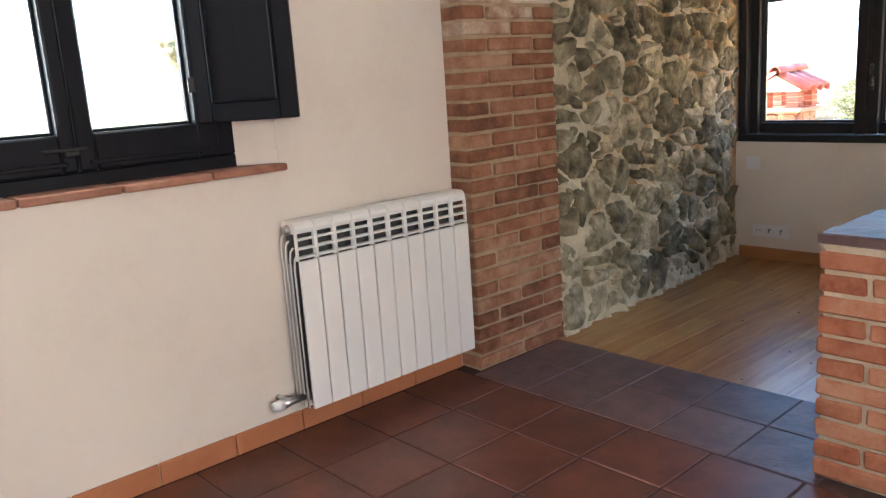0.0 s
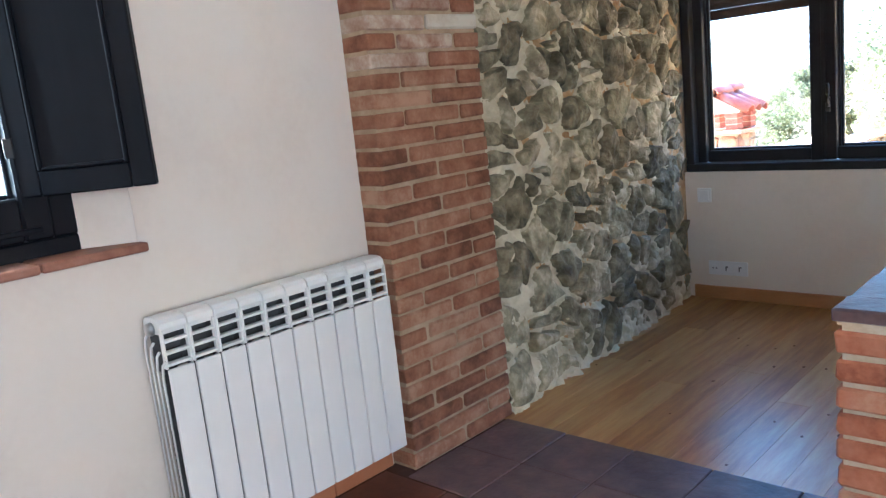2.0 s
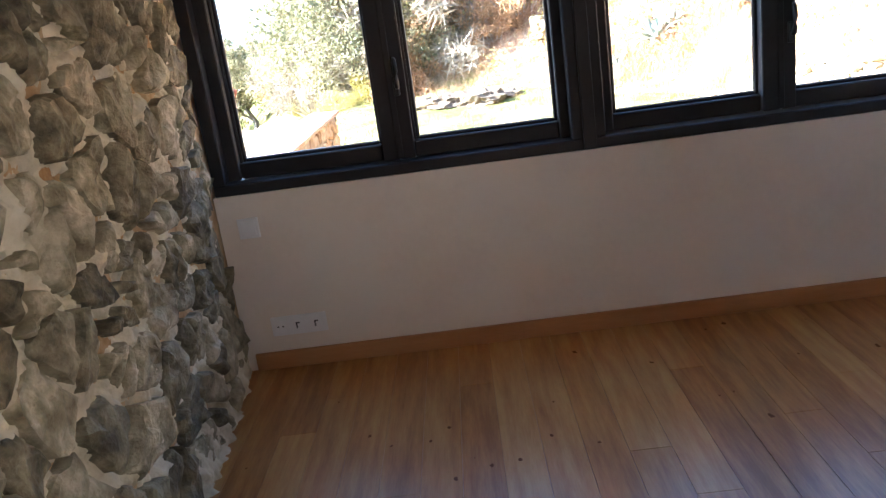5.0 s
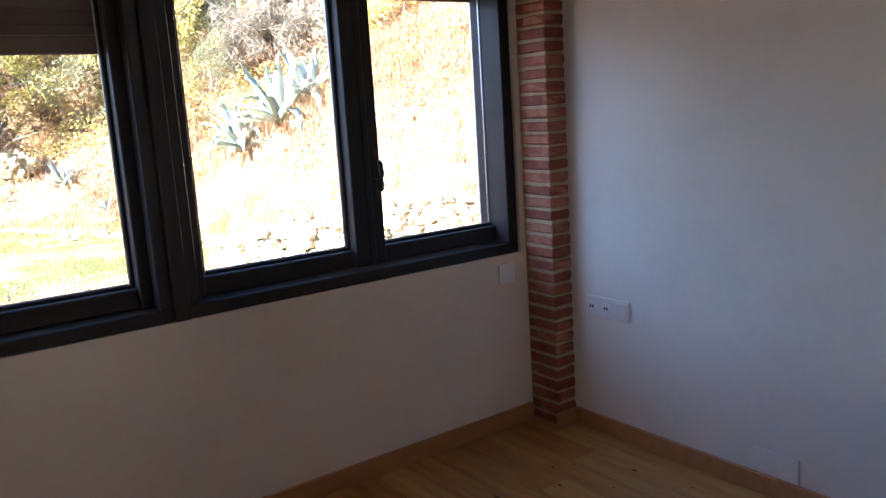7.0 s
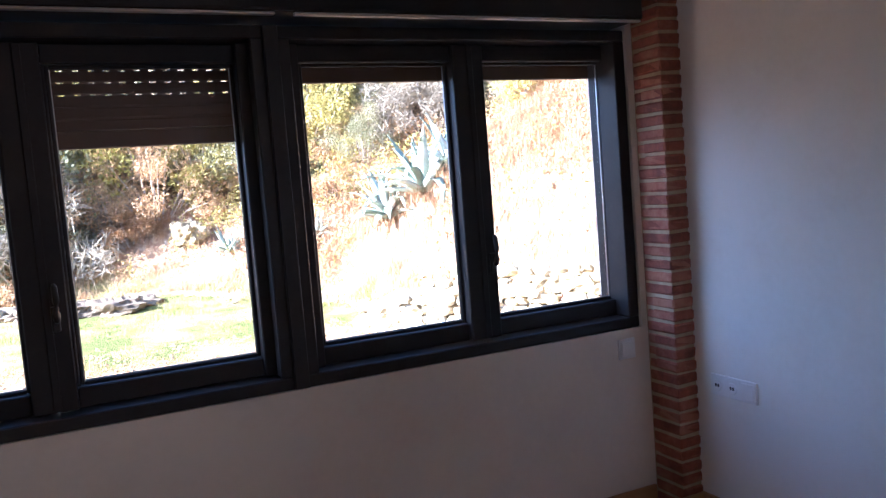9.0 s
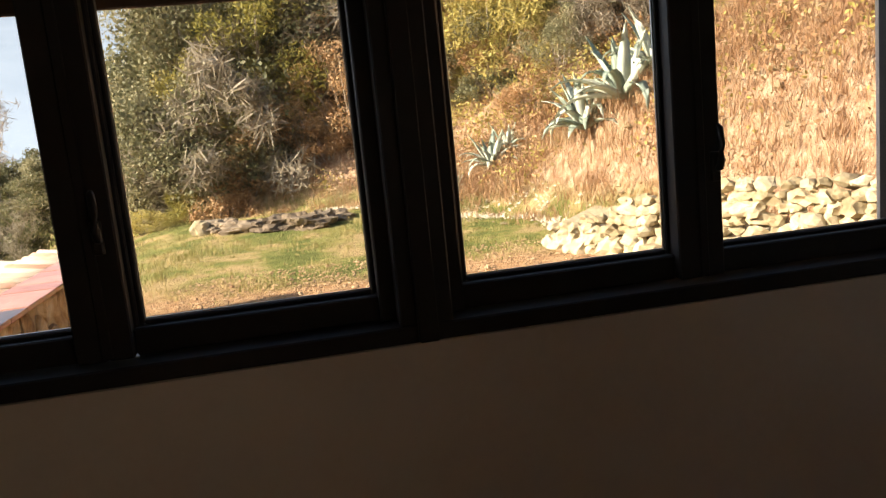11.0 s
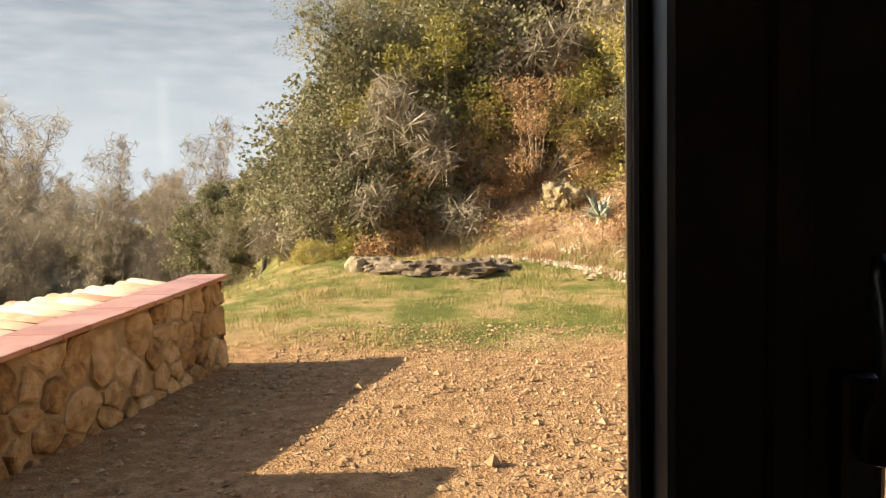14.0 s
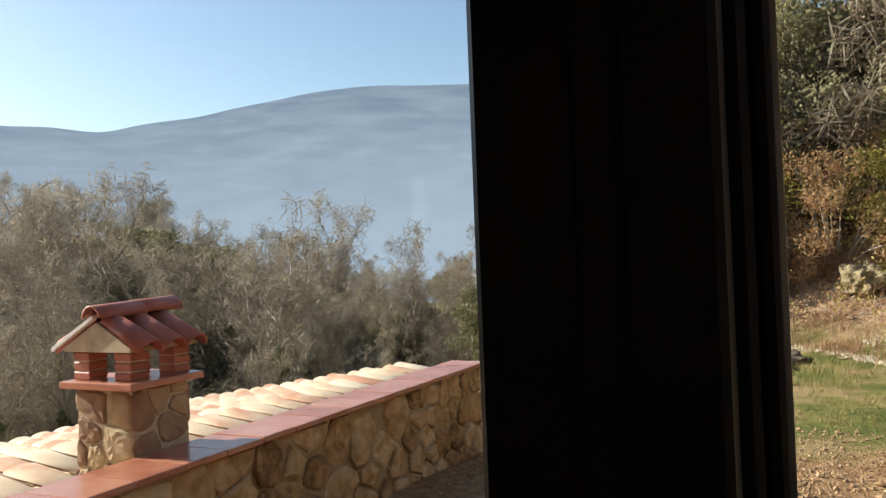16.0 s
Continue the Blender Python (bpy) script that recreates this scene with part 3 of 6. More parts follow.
def sash(name, window, x0, x1, gx0, gx1):
    """One sash: four rails round a pane, with an inner bead and a rubber line."""
    b = 0.011
    gx0, gx1, GB, GT = gx0 - b, gx1 + b, PANE_BOTTOM - b, PANE_TOP + b
    ob = part(name, boxes([(x0, YG - 0.070, FB + 0.045, gx0 - 0.010, YG - 0.030, FT - 0.045), (gx0 - 0.014, YG - 0.030, FB + 0.045, gx0, YG + 0.02, FT - 0.045), (gx1, YG - 0.070, FB + 0.045, x1, YG + 0.02, FT - 0.045),
                           (gx0 - 0.010, YG - 0.048, FB + 0.045, gx1, YG + 0.02, GB), (gx0 - 0.010, YG - 0.048, GT, gx1, YG + 0.02, FT - 0.045)], 0.004), DARK_FRAME, window)
    part("glazing_bead", boxes([(gx0, YG - 0.02, GB, gx0 + b, YG - 0.004, GT), (gx1 - b, YG - 0.02, GB, gx1, YG - 0.004, GT), (gx0 + b, YG - 0.02, GB, gx1 - b, YG - 0.004, GB + b), (gx0 + b, YG - 0.02, GT - b, gx1 - b, YG - 0.004, GT)], 0.003), DARK_FRAME, ob)
    part("seal", boxes([(gx0 + b, YG - 0.008, GB + b, gx0 + b + 0.003, YG - 0.003, GT - b), (gx1 - b - 0.003, YG - 0.008, GB + b, gx1 - b, YG - 0.003, GT - b), (gx0 + b, YG - 0.008, GB + b, gx1 - b, YG - 0.003, GB + b + 0.003)]), METAL, ob, "thin pale spacer line")
    pane = part("pane", box(gx0 + 0.004, YG - 0.002, GB + 0.004, gx1 - 0.004, YG + 0.002, GT - 0.004), GLASS, ob)
    pane.visible_shadow = False
    return ob


def window_handle(window, x, z0, z1):
    y = YG - 0.072
    ob = part("handle", box(x - 0.012, y - 0.012, z0 - 0.02, x + 0.012, y + 0.004, z0 + 0.055, 0.005, segs=2), BLACK_METAL, window, "black lever handle")
    pts = [(x + 0.004, y - 0.008, z0 + 0.012), (x + 0.004, y - 0.022, z0 + 0.016), (x + 0.005, y - 0.028, z0 + 0.035), (x + 0.006, y - 0.029, z0 + 0.07), (x + 0.005, y - 0.024, z1 - 0.01), (x + 0.004, y - 0.019, z1)]
    v, f = tube(pts, [0.009, 0.010, 0.0105, 0.010, 0.009, 0.005], 8)
    part("lever", py_mesh(v, f, BLACK_METAL, True), BLACK_METAL, ob)


def double_window(name, x0, x1, a, b, label):
    w = empty(name, ((x0 + x1) / 2, YG, FB), label, "window", kind="structure")
    part("window_frame", boxes([(x0, Y_WIN + 0.012, FB, x1, Y_WIN + 0.19, FB + 0.042), (x0, Y_WIN + 0.012, FT - 0.042, x1, Y_WIN + 0.19, FT), (x0, Y_WIN + 0.012, FB + 0.042, x0 + 0.05, Y_WIN + 0.19, FT - 0.042), (x1 - 0.05, Y_WIN + 0.012, FB + 0.042, x1, Y_WIN + 0.19, FT - 0.042)], 0.004), DARK_FRAME, w)
    mid = (a[1] + b[0]) / 2
    sash("sash", w, x0 + 0.046, mid - 0.002, *a)
    sash("sash", w, mid + 0.002, x1 - 0.046, *b)
    part("meeting_strip", box(mid - 0.012, YG - 0.076, FB + 0.05, mid + 0.012, YG - 0.0695, FT - 0.05, 0.003), DARK_FRAME, w)
    return w


window_1 = double_window("window_1", -0.03, 1.397, PANES[0], PANES[1], "dark framed double casement window with half lowered shutter")
structure("trim_mullion", box(1.386, Y_WIN - 0.004, FB + 0.002, 1.434, Y_WIN + 0.18, FT - 0.002, 0.003), DARK_FRAME, "dark cover post between the windows", "trim")
window_2 = double_window("window_2", 1.423, 2.80, PANES[2], PANES[3], "dark framed double casement window looking onto the hillside")
window_handle(window_1, 0.716, 1.028, 1.150)
window_handle(window_2, 2.180, 1.028, 1.150)


def roller_shutter(name, x0, x1, bottom, label):
    """A half lowered roller shutter: slats with rows of light slots, and a bottom bar."""
    ob = empty(name, ((x0 + x1) / 2, 2.685, bottom), label, "roller shutter")
    part("bottom_bar", box(x0, 2.672, bottom, x1, 2.69, bottom + 0.055, 0.004), BROWN_SLAT, ob)
    z = bottom + 0.056
    n = 0
    while z < 1.90:
        # each slat has slots cut between its upper and lower strip
        bm = bmesh.new()
        open_row = bottom < 1.6 and n >= 2 and n <= 5
        box(x0, 2.674, z, x1, 2.688, z + 0.0322, 0.003, bm=bm)
        if open_row:
            k = x0
            while k < x1 - 0.02:
                box(k, 2.676, z + 0.0322, k + 0.026, 2.686, z + 0.0375, bm=bm)
                k += 0.045
        else:
            box(x0, 2.677, z + 0.0322, x1, 2.686, z + 0.0375, bm=bm)
        part("slat", bm, BROWN_SLAT, ob)
        z += 0.0375
        n += 1
    return ob


roller_shutter("roller_shutter", 0.0, 1.40, 1.545, "brown slatted roller shutter lowered a third, light in its slots")
roller_shutter("roller_shutter", 1.42, 2.79, 1.735, "brown slatted roller shutter rolled almost fully up")


# ---- shuttered window in the first room ----
window_3 = empty("window_3", (-0.12, -1.47, WB), "black painted timber casement window with inner shutters", "window", kind="structure")
F0, F1 = WL + 0.13, WR - 0.13
part("window_frame", boxes([(-0.17, F0 - 0.02, WB, -0.085, F1 + 0.02, WB + 0.05), (-0.17, F0 - 0.02, WT - 0.06, -0.085, F1 + 0.02, WT), (-0.17, F0 - 0.02, WB + 0.05, -0.085, F0 + 0.045, WT - 0.06), (-0.17, F1 - 0.045, WB + 0.05, -0.085, F1 + 0.02, WT - 0.06)], 0.005), BLACK_WOOD, window_3)


def timber_sash(y0, y1, g0, g1, zb, zt):
    ob = part("sash", boxes([(-0.155, y0, WB + 0.052, -0.068, g0, WT - 0.062), (-0.155, g1, WB + 0.052, -0.068, y1, WT - 0.062), (-0.155, g0, WB + 0.052, -0.068, g1, zb), (-0.155, g0, zt, -0.068, g1, WT - 0.062)], 0.006), BLACK_WOOD, window_3)
    p = part("pane", box(-0.126, g0, zb, -0.121, g1, zt), GLASS, ob)
    p.visible_shadow = False
    part("glazing_bead", boxes([(-0.12, g0, zb, -0.105, g0 + 0.01, zt), (-0.12, g1 - 0.01, zb, -0.105, g1, zt), (-0.12, g0 + 0.01, zb, -0.105, g1 - 0.01, zb + 0.01)], 0.003), BLACK_WOOD, ob)
    part("rail_moulding", box(-0.07, y0 + 0.03, WB + 0.07, -0.060, y1 - 0.03, WB + 0.085, 0.003), BLACK_WOOD, ob)


timber_sash(F0 + 0.046, -1.432, -1.83, -1.476, 1.133, 1.858)
timber_sash(-1.428, F1 - 0.046, -1.375, -1.048, 1.133, 1.858)
part("bolt", boxes([(-0.062, -1.47, WB + 0.10, -0.045, -1.43, WB + 0.118), (-0.062, -1.53, WB + 0.115, -0.05, -1.40, WB + 0.125)], 0.003), BLACK_METAL, window_3, "black sliding bolt")


def inner_shutter():
    """A panelled shutter leaf standing open into the room, turned about its hinge."""
    ob = empty("shutter_leaf", (-0.075, -1.045, 1.13), "black panelled inner window shutter standing half open", "shutter")
    turn = Matrix.Translation((-0.075, -1.045, 1.131)) @ Euler((0, 0, math.atan2(0.243, 0.237))).to_matrix().to_4x4()
    w, h = 0.338, 0.72

    def leaf(bm):
        bmesh.ops.transform(bm, matrix=turn, verts=bm.verts[:])
        return bm
    for x in (0, w - 0.058):
        part("stile", leaf(box(x, 0, 0, x + 0.058, 0.028, h, 0.004)), BLACK_WOOD, ob)
    for z in (0, h - 0.062):
        part("rail", leaf(box(0.058, 0, z, w - 0.058, 0.028, z + 0.062, 0.003)), BLACK_WOOD, ob)
    part("panel", leaf(box(0.058, 0.009, 0.062, w - 0.058, 0.02, h - 0.062)), BLACK_WOOD, ob)
    part("moulding", leaf(boxes([(0.058, -0.004, 0.062, 0.068, 0.012, h - 0.062), (w - 0.068, -0.004, 0.062, w - 0.058, 0.012, h - 0.062), (0.068, -0.004, 0.062, w - 0.068, 0.012, 0.072), (0.068, -0.004, h - 0.072, w - 0.068, 0.012, h - 0.062)], 0.004)), BLACK_WOOD, ob)
    for z in (0.1, h - 0.14):
        part("hinge", leaf(box(-0.012, -0.003, z, 0.012, 0.005, z + 0.05, 0.002)), BLACK_METAL, ob, "black butt hinge")
    part("latch", leaf(box(0.13, -0.005, h - 0.008, 0.15, 0.01, h + 0.004, 0.002)), METAL, ob, "small bright latch")


inner_shutter()

# sill of terracotta tiles
sill = empty("window_sill", (-0.03, -1.5, WB), "worn terracotta tile window sill", "window sill", kind="structure")
for k in range(5):
    y0 = WL - 0.03 + k * 0.287
    y1 = min(y0 + 0.282, WR + 0.012)
    part("tile", box(-0.10, y0, WB - 0.022 + 0.004, 0.038 + 0.004 * (k % 2), y1, WB + 0.006 + 0.001 * (k % 3), 0.006, segs=2), SILL_TILE, sill)

# ---- radiator ----
def radiator(y0, n=10):
    rad = empty("radiator", (0.07, y0, 0.10), "white enamelled aluminium ten-section radiator on the wall", "radiator")
    zb, zt = 0.118, 0.785
    w = 0.080
    me_front = mesh_of(box(-0.001, -w / 2 + 0.0026, zb, 0.011, w / 2 - 0.0026, zt - 0.135, 0.004, segs=2), WHITE_ENAMEL)
    bm = bmesh.new()
    # stepped louvres over the front plate, and the rounded top of the section
    for k in range(3):
        box(-0.016, -w / 2 + 0.006, zt - 0.128 + k * 0.031, 0.008 - k * 0.003, w / 2 - 0.006, zt - 0.1195 + k * 0.031, 0.002, bm=bm)
    box(-0.012, -w / 2 + 0.001, zt - 0.135, 0.004, -w / 2 + 0.008, zt - 0.03, 0.002, bm=bm)
    box(-0.012, w / 2 - 0.008, zt - 0.135, 0.004, w / 2 - 0.001, zt - 0.03, 0.002, bm=bm)
    me_grille = mesh_of(bm, WHITE_ENAMEL)
    prof = [(-0.088, zt - 0.045), (-0.088, zt - 0.012), (-0.078, zt - 0.002), (-0.03, zt), (-0.012, zt - 0.004), (-0.002, zt - 0.014), (0.0, zt - 0.028), (-0.006, zt - 0.042)]
    me_top = mesh_of(prism(prof, "y", -w / 2 + 0.0022, w / 2 - 0.0022), WHITE_ENAMEL)
    # inner fins, in metal whose dark colour carries the gaps' shade
    bm = bmesh.new()
    for k in range(4):
        box(-0.088 + k * 0.021, -0.004 - 0.02 * (k % 2), zb + 0.01, -0.083 + k * 0.021, 0.004 + 0.02 * (k % 2), zt - 0.15 if k > 1 else zt - 0.05, bm=bm)
    box(-0.075, -w / 2 + 0.008, zb + 0.02, -0.03, w / 2 - 0.008, zb + 0.06, 0.006, bm=bm)
    box(-0.060, -w / 2 + 0.001, zt - 0.15, -0.055, w / 2 - 0.001, zt - 0.03, bm=bm)
    me_fins = mesh_of(bm, CAST_SHADED)
    for k in range(n):
        m = Matrix.Translation((0.122, y0 + w * (k + 0.5), 0))
        s = piece("section", me_fins, rad, m)
        for nm, me in (("front_plate", me_front), ("louvre", me_grille), ("top_cap", me_top)):
            piece(nm, me, s, m)
    # side flutes at the open end, valve and pipe
    for k in range(4):
        z1 = zt - 0.045 - 0.022 * k
        x = 0.035 + 0.024 * k
        pts = [(x - 0.004, y0 - 0.002, zb), (x - 0.004, y0 - 0.002, z1 - 0.05), (x + 0.004, y0 - 0.002, z1 - 0.015), (x + 0.022, y0 - 0.002, z1)]
        v, f = tube(pts, [0.004] * 4, 6)
        part("side_fin", py_mesh(v, f, WHITE_ENAMEL, True), WHITE_ENAMEL, rad)
    v, f = tube([(0.075, y0 - 0.012, zt - 0.03), (0.075, y0 + 0.002, zt - 0.03)], [0.016, 0.019], 12)
    plug = part("end_plug", py_mesh(v, f, METAL, True), METAL, rad, "round metal end plug")
    v, f = tube([(0.075, y0 + 0.01, zb + 0.035), (0.075, y0 - 0.05, zb + 0.035), (0.075, y0 - 0.09, zb + 0.035)], [0.013, 0.013, 0.02], 10)
    valve = part("valve", py_mesh(v, f, METAL, True), METAL, rad, "nickel radiator valve")
    v, f = tube([(0.075, y0 - 0.065, zb + 0.035), (0.03, y0 - 0.065, zb + 0.035), (0.002, y0 - 0.065, zb + 0.035)], [0.011, 0.011, 0.011], 10)
    part("pipe", py_mesh(v, f, METAL, True), METAL, valve)
    v, f = tube([(0.075, y0 - 0.09, zb + 0.035), (0.075, y0 - 0.125, zb + 0.035)], [0.02, 0.017], 12)
    part("knob", py_mesh(v, f, WHITE_ENAMEL, True), WHITE_ENAMEL, valve, "white valve knob")
    for y in (0.14, 0.66):
        part("bracket", box(0.0, y0 + y, zt - 0.06, 0.04, y0 + y + 0.03, zt - 0.045, 0.002), WHITE_ENAMEL, rad)


radiator(-0.842)

# ---- switches, sockets, cover plate ----
def plate_window_wall(name, x0, x1, z0, z1, sockets, label, category):
    ob = empty(name, ((x0 + x1) / 2, Y_WIN, (z0 + z1) / 2), label, category)
    part("plate", box(x0, Y_WIN - 0.010, z0, x1, Y_WIN, z1, 0.003, segs=2), WHITE_PLASTIC, ob)
    n = max(1, sockets)
    w = (x1 - x0) / n
    for k in range(n):
        cx, cz = x0 + w * (k + 0.5), (z0 + z1) / 2
        if sockets:
            v, f = tube([(cx, Y_WIN - 0.0105, cz), (cx, Y_WIN - 0.0125, cz)], [0.021, 0.019], 16)
            ins = part("socket", py_mesh(v, f, WHITE_PLASTIC), WHITE_PLASTIC, ob)
            if k == 0:
                part("pinhole", boxes([(cx - 0.014, Y_WIN - 0.0135, cz - 0.003, cx - 0.006, Y_WIN - 0.012, cz + 0.003), (cx + 0.006, Y_WIN - 0.0135, cz - 0.003, cx + 0.014, Y_WIN - 0.012, cz + 0.003)]), HOLE_SHADE, ins)
            else:
                part("pinhole", boxes([(cx - 0.012, Y_WIN - 0.0135, cz - 0.014, cx - 0.006, Y_WIN - 0.012, cz + 0.012), (cx - 0.006, Y_WIN - 0.0135, cz + 0.006, cx + 0.004, Y_WIN - 0.012, cz + 0.012)]), HOLE_SHADE, ins)
        else:
            part("rocker", box(cx - 0.028, Y_WIN - 0.0145, cz - 0.028, cx + 0.028, Y_WIN - 0.009, cz + 0.028, 0.002), WHITE_PLASTIC, ob)


plate_window_wall("socket_strip", 0.088, 0.311, 0.138, 0.218, 3, "white triple socket strip on the wall under the window", "socket")
plate_window_wall("shutter_switch", 0.038, 0.119, 0.552, 0.632, 0, "white shutter switch below the window corner", "switch")
plate_window_wall("shutter_switch", 2.673, 2.753, 0.607, 0.687, 0, "white shutter switch beside the brick column", "switch")

wall_socket = empty("wall_socket", (X_RIGHT, 2.09, 0.52), "white two-socket plate with a switch on the white wall", "socket")
part("plate", box(X_RIGHT - 0.010, 1.995, 0.480, X_RIGHT, 2.215, 0.560, 0.003, segs=2), WHITE_PLASTIC, wall_socket)
for y in (2.178, 2.105):
    v, f = tube([(X_RIGHT - 0.0105, y, 0.52), (X_RIGHT - 0.013, y, 0.52)], [0.022, 0.02], 16)
    s = part("socket", py_mesh(v, f, WHITE_PLASTIC), WHITE_PLASTIC, wall_socket)
    # holes are not cut: their shade is two dark raised blocks
    part("recess", boxes([(X_RIGHT - 0.0142, y - 0.010, 0.514, X_RIGHT - 0.0125, y - 0.002, 0.526), (X_RIGHT - 0.0142, y + 0.002, 0.514, X_RIGHT - 0.0125, y + 0.010, 0.526)]), HOLE_SHADE, s)
part("rocker", box(X_RIGHT - 0.014, 2.003, 0.488, X_RIGHT - 0.009, 2.062, 0.552, 0.002), WHITE_PLASTIC, wall_socket)
cover = empty("cover_plate", (X_RIGHT, 1.43, 0.13), "white blank square cover plate low on the white wall", "cover plate")
part("plate", box(X_RIGHT - 0.009, 1.32, 0.074, X_RIGHT, 1.48, 0.158, 0.003, segs=2), WHITE_PLASTIC, cover)
for y, z in ((1.33, 0.148), (1.47, 0.084)):
    v, f = tube([(X_RIGHT - 0.0085, y, z), (X_RIGHT - 0.0105, y, z)], [0.003, 0.003], 8)
    part("screw", py_mesh(v, f, METAL), METAL, cover)

# ---- outdoors: ground ----
EDGE = [(-3.2, 21.0), (-0.5, 17.5), (2.6, 15.6), (4.9, 11.6), (5.7, 8.5), (6.1, 6.2), (7.2, 2.0), (9.0, -8.0)]


def beyond_edge(x, y):
    """Metres into the hillside, past the foot of the bank; negative in the yard."""
    best, side = 1e9, -1.0
    for (x0, y0), (x1, y1) in zip(EDGE, EDGE[1:]):
        dx, dy = x1 - x0, y1 - y0
        t = max(0.0, min(1.0, ((x - x0) * dx + (y - y0) * dy) / (dx * dx + dy * dy)))
        px, py = x - x0 - t * dx, y - y0 - t * dy
        d = math.hypot(px, py)
        if d < best:
            best, side = d, (1.0 if -dy * px + dx * py > 0 else -1.0)
    return best * side


def smooth(a, b, v):
    t = max(0.0, min(1.0, (v - a) / (b - a)))
    return t * t * (3 - 2 * t)


def ground_z(x, y):
    d = math.hypot(x - 2.1, y - 2.2)
    yaw = math.degrees(math.atan2(-(x - 2.1), y - 2.2))
    z = -0.40 + 0.022 * max(0.0, min(y, 16) - 9) * smooth(-4, 2, x)
    # the yard climbs a little towards the house
    z += 0.058 * max(0.0, 8.8 - max(y, 5.2)) * smooth(-12, -2, y)
    if d > 3:
        z += 0.05 * noise.noise(Vector((x * 0.5, y * 0.5, 0)))
    # the valley falls away on the far side of the low wall and roof
    left = smooth(13, 24, yaw) if y > 0 else smooth(-3, -10, x)
    fall = max(0.0, d - 9.5)
    z -= left * (0.10 * min(fall, 6) + 0.26 * max(0.0, min(fall - 6, 18)))
    z -= smooth(30, 40, yaw) * 3.0 * smooth(8.0, 13.0, d) * (1 if y > 0 else 0)
    # a wooded spur rises again across the hollow
    z += left * smooth(36, 75, d) * (smooth(22, 56, yaw) * 9.0 + 0.5) * 1.0
    z -= left * smooth(110, 400, d) * 70
    b = beyond_edge(x, y)
    if b > 0:
        right = 1 - smooth(4, 13, yaw)
        rise = 1.15 * smooth(13.6, 11.4, y) * smooth(0.0, 1.0, b) + 0.62 * min(b, 2.2) + 0.50 * max(0.0, min(b - 2.2, 26)) + 0.1 * max(0.0, min(b - 28, 100))
        z += right * (rise + 0.30 * smooth(0, 3, b) * noise.fractal(Vector((x * 0.35, y * 0.35, 5)), 1.0, 2.0, 4))
    z -= 0.9 * smooth(-0.72, -1.1, x) * (1 - smooth(8.2, 8.7, y))
    return z


rings = [0.0] + [1.2 * 1.052 ** k for k in range(150)]
rings = [r for r in rings if r < 2400] + [3200.0]
spokes = 300
verts, faces = [(2.1, 4.2, -0.4)], []
for r in rings[1:]:
    for s in range(spokes):
        a = 2 * math.pi * s / spokes
        x, y = 2.1 + r * math.sin(a), 4.2 + r * math.cos(a)
        verts.append((x, y, min(-0.30, ground_z(x, y)) if (-1 < x < 5 and y < 3.2) else ground_z(x, y)))
for s in range(spokes):
    faces.append((0, 1 + (s + 1) % spokes, 1 + s))
for k in range(len(rings) - 2):
    for s in range(spokes):
        a, b = 1 + k * spokes + s, 1 + k * spokes + (s + 1) % spokes
        faces.append((a, b, b + spokes, a + spokes))

# ground material: bare earth by the house, grass behind, dry litter on the bank
GROUND = bpy.data.materials.new("yard_ground")
GROUND.use_nodes = True
n, l = GROUND.node_tree.nodes, GROUND.node_tree.links
geo = n.new("ShaderNodeNewGeometry")
noise_a, noise_b, noise_c = n.new("ShaderNodeTexNoise"), n.new("ShaderNodeTexNoise"), n.new("ShaderNodeTexNoise")
for node, sc, de in ((noise_a, 0.55, 6), (noise_b, 9.0, 8), (noise_c, 55.0, 5)):
    node.inputs["Scale"].default_value, node.inputs["Detail"].default_value = sc, de
    l.new(geo.outputs["Position"], node.inputs["Vector"])
sep = n.new("ShaderNodeSeparateXYZ")
l.new(geo.outputs["Position"], sep.inputs[0])


def node_math(op, a, b, c=None):
    q = n.new("ShaderNodeMath")
    q.operation = op
    for k, v in enumerate((a, b, c)):
        if v is None:
            continue
        if isinstance(v, (int, float)):
            q.inputs[k].default_value = v
        else:
            l.new(v, q.inputs[k])
    return q.outputs[0]


def node_ramp(fac, stops):
    q = n.new("ShaderNodeValToRGB")
    for k, (pos, col) in enumerate(stops):
        e = q.color_ramp.elements[k] if k < 2 else q.color_ramp.elements.new(pos)
        e.position, e.color = pos, (*col, 1)
    l.new(fac, q.inputs[0])
    return q.outputs[0]


grain = node_math("MULTIPLY_ADD", noise_c.outputs[0], 0.45, node_math("MULTIPLY", noise_b.outputs[0], 0.6))
earth = node_ramp(grain, [(0.30, (0.19, 0.095, 0.04)), (0.52, (0.37, 0.215, 0.105)), (0.72, (0.54, 0.36, 0.20))])
patch = n.new("ShaderNodeTexNoise")
patch.inputs["Scale"].default_value, patch.inputs["Detail"].default_value = 1.3, 7
l.new(geo.outputs["Position"], patch.inputs["Vector"])
grass_c = node_ramp(node_math("MULTIPLY_ADD", patch.outputs[0], 1.5, node_math("MULTIPLY_ADD", grain, 0.5, -0.5)), [(0.34, (0.12, 0.135, 0.035)), (0.52, (0.21, 0.20, 0.06)), (0.68, (0.38, 0.27, 0.13))])
litter = node_ramp(grain, [(0.30, (0.17, 0.09, 0.05)), (0.5, (0.33, 0.20, 0.12)), (0.72, (0.52, 0.43, 0.30))])
edge_y = node_math("MULTIPLY_ADD", noise_a.outputs[0], 2.4, sep.outputs["Y"])
is_grass = n.new("ShaderNodeMapRange")
is_grass.inputs["From Min"].default_value, is_grass.inputs["From Max"].default_value = 10.2, 11.0
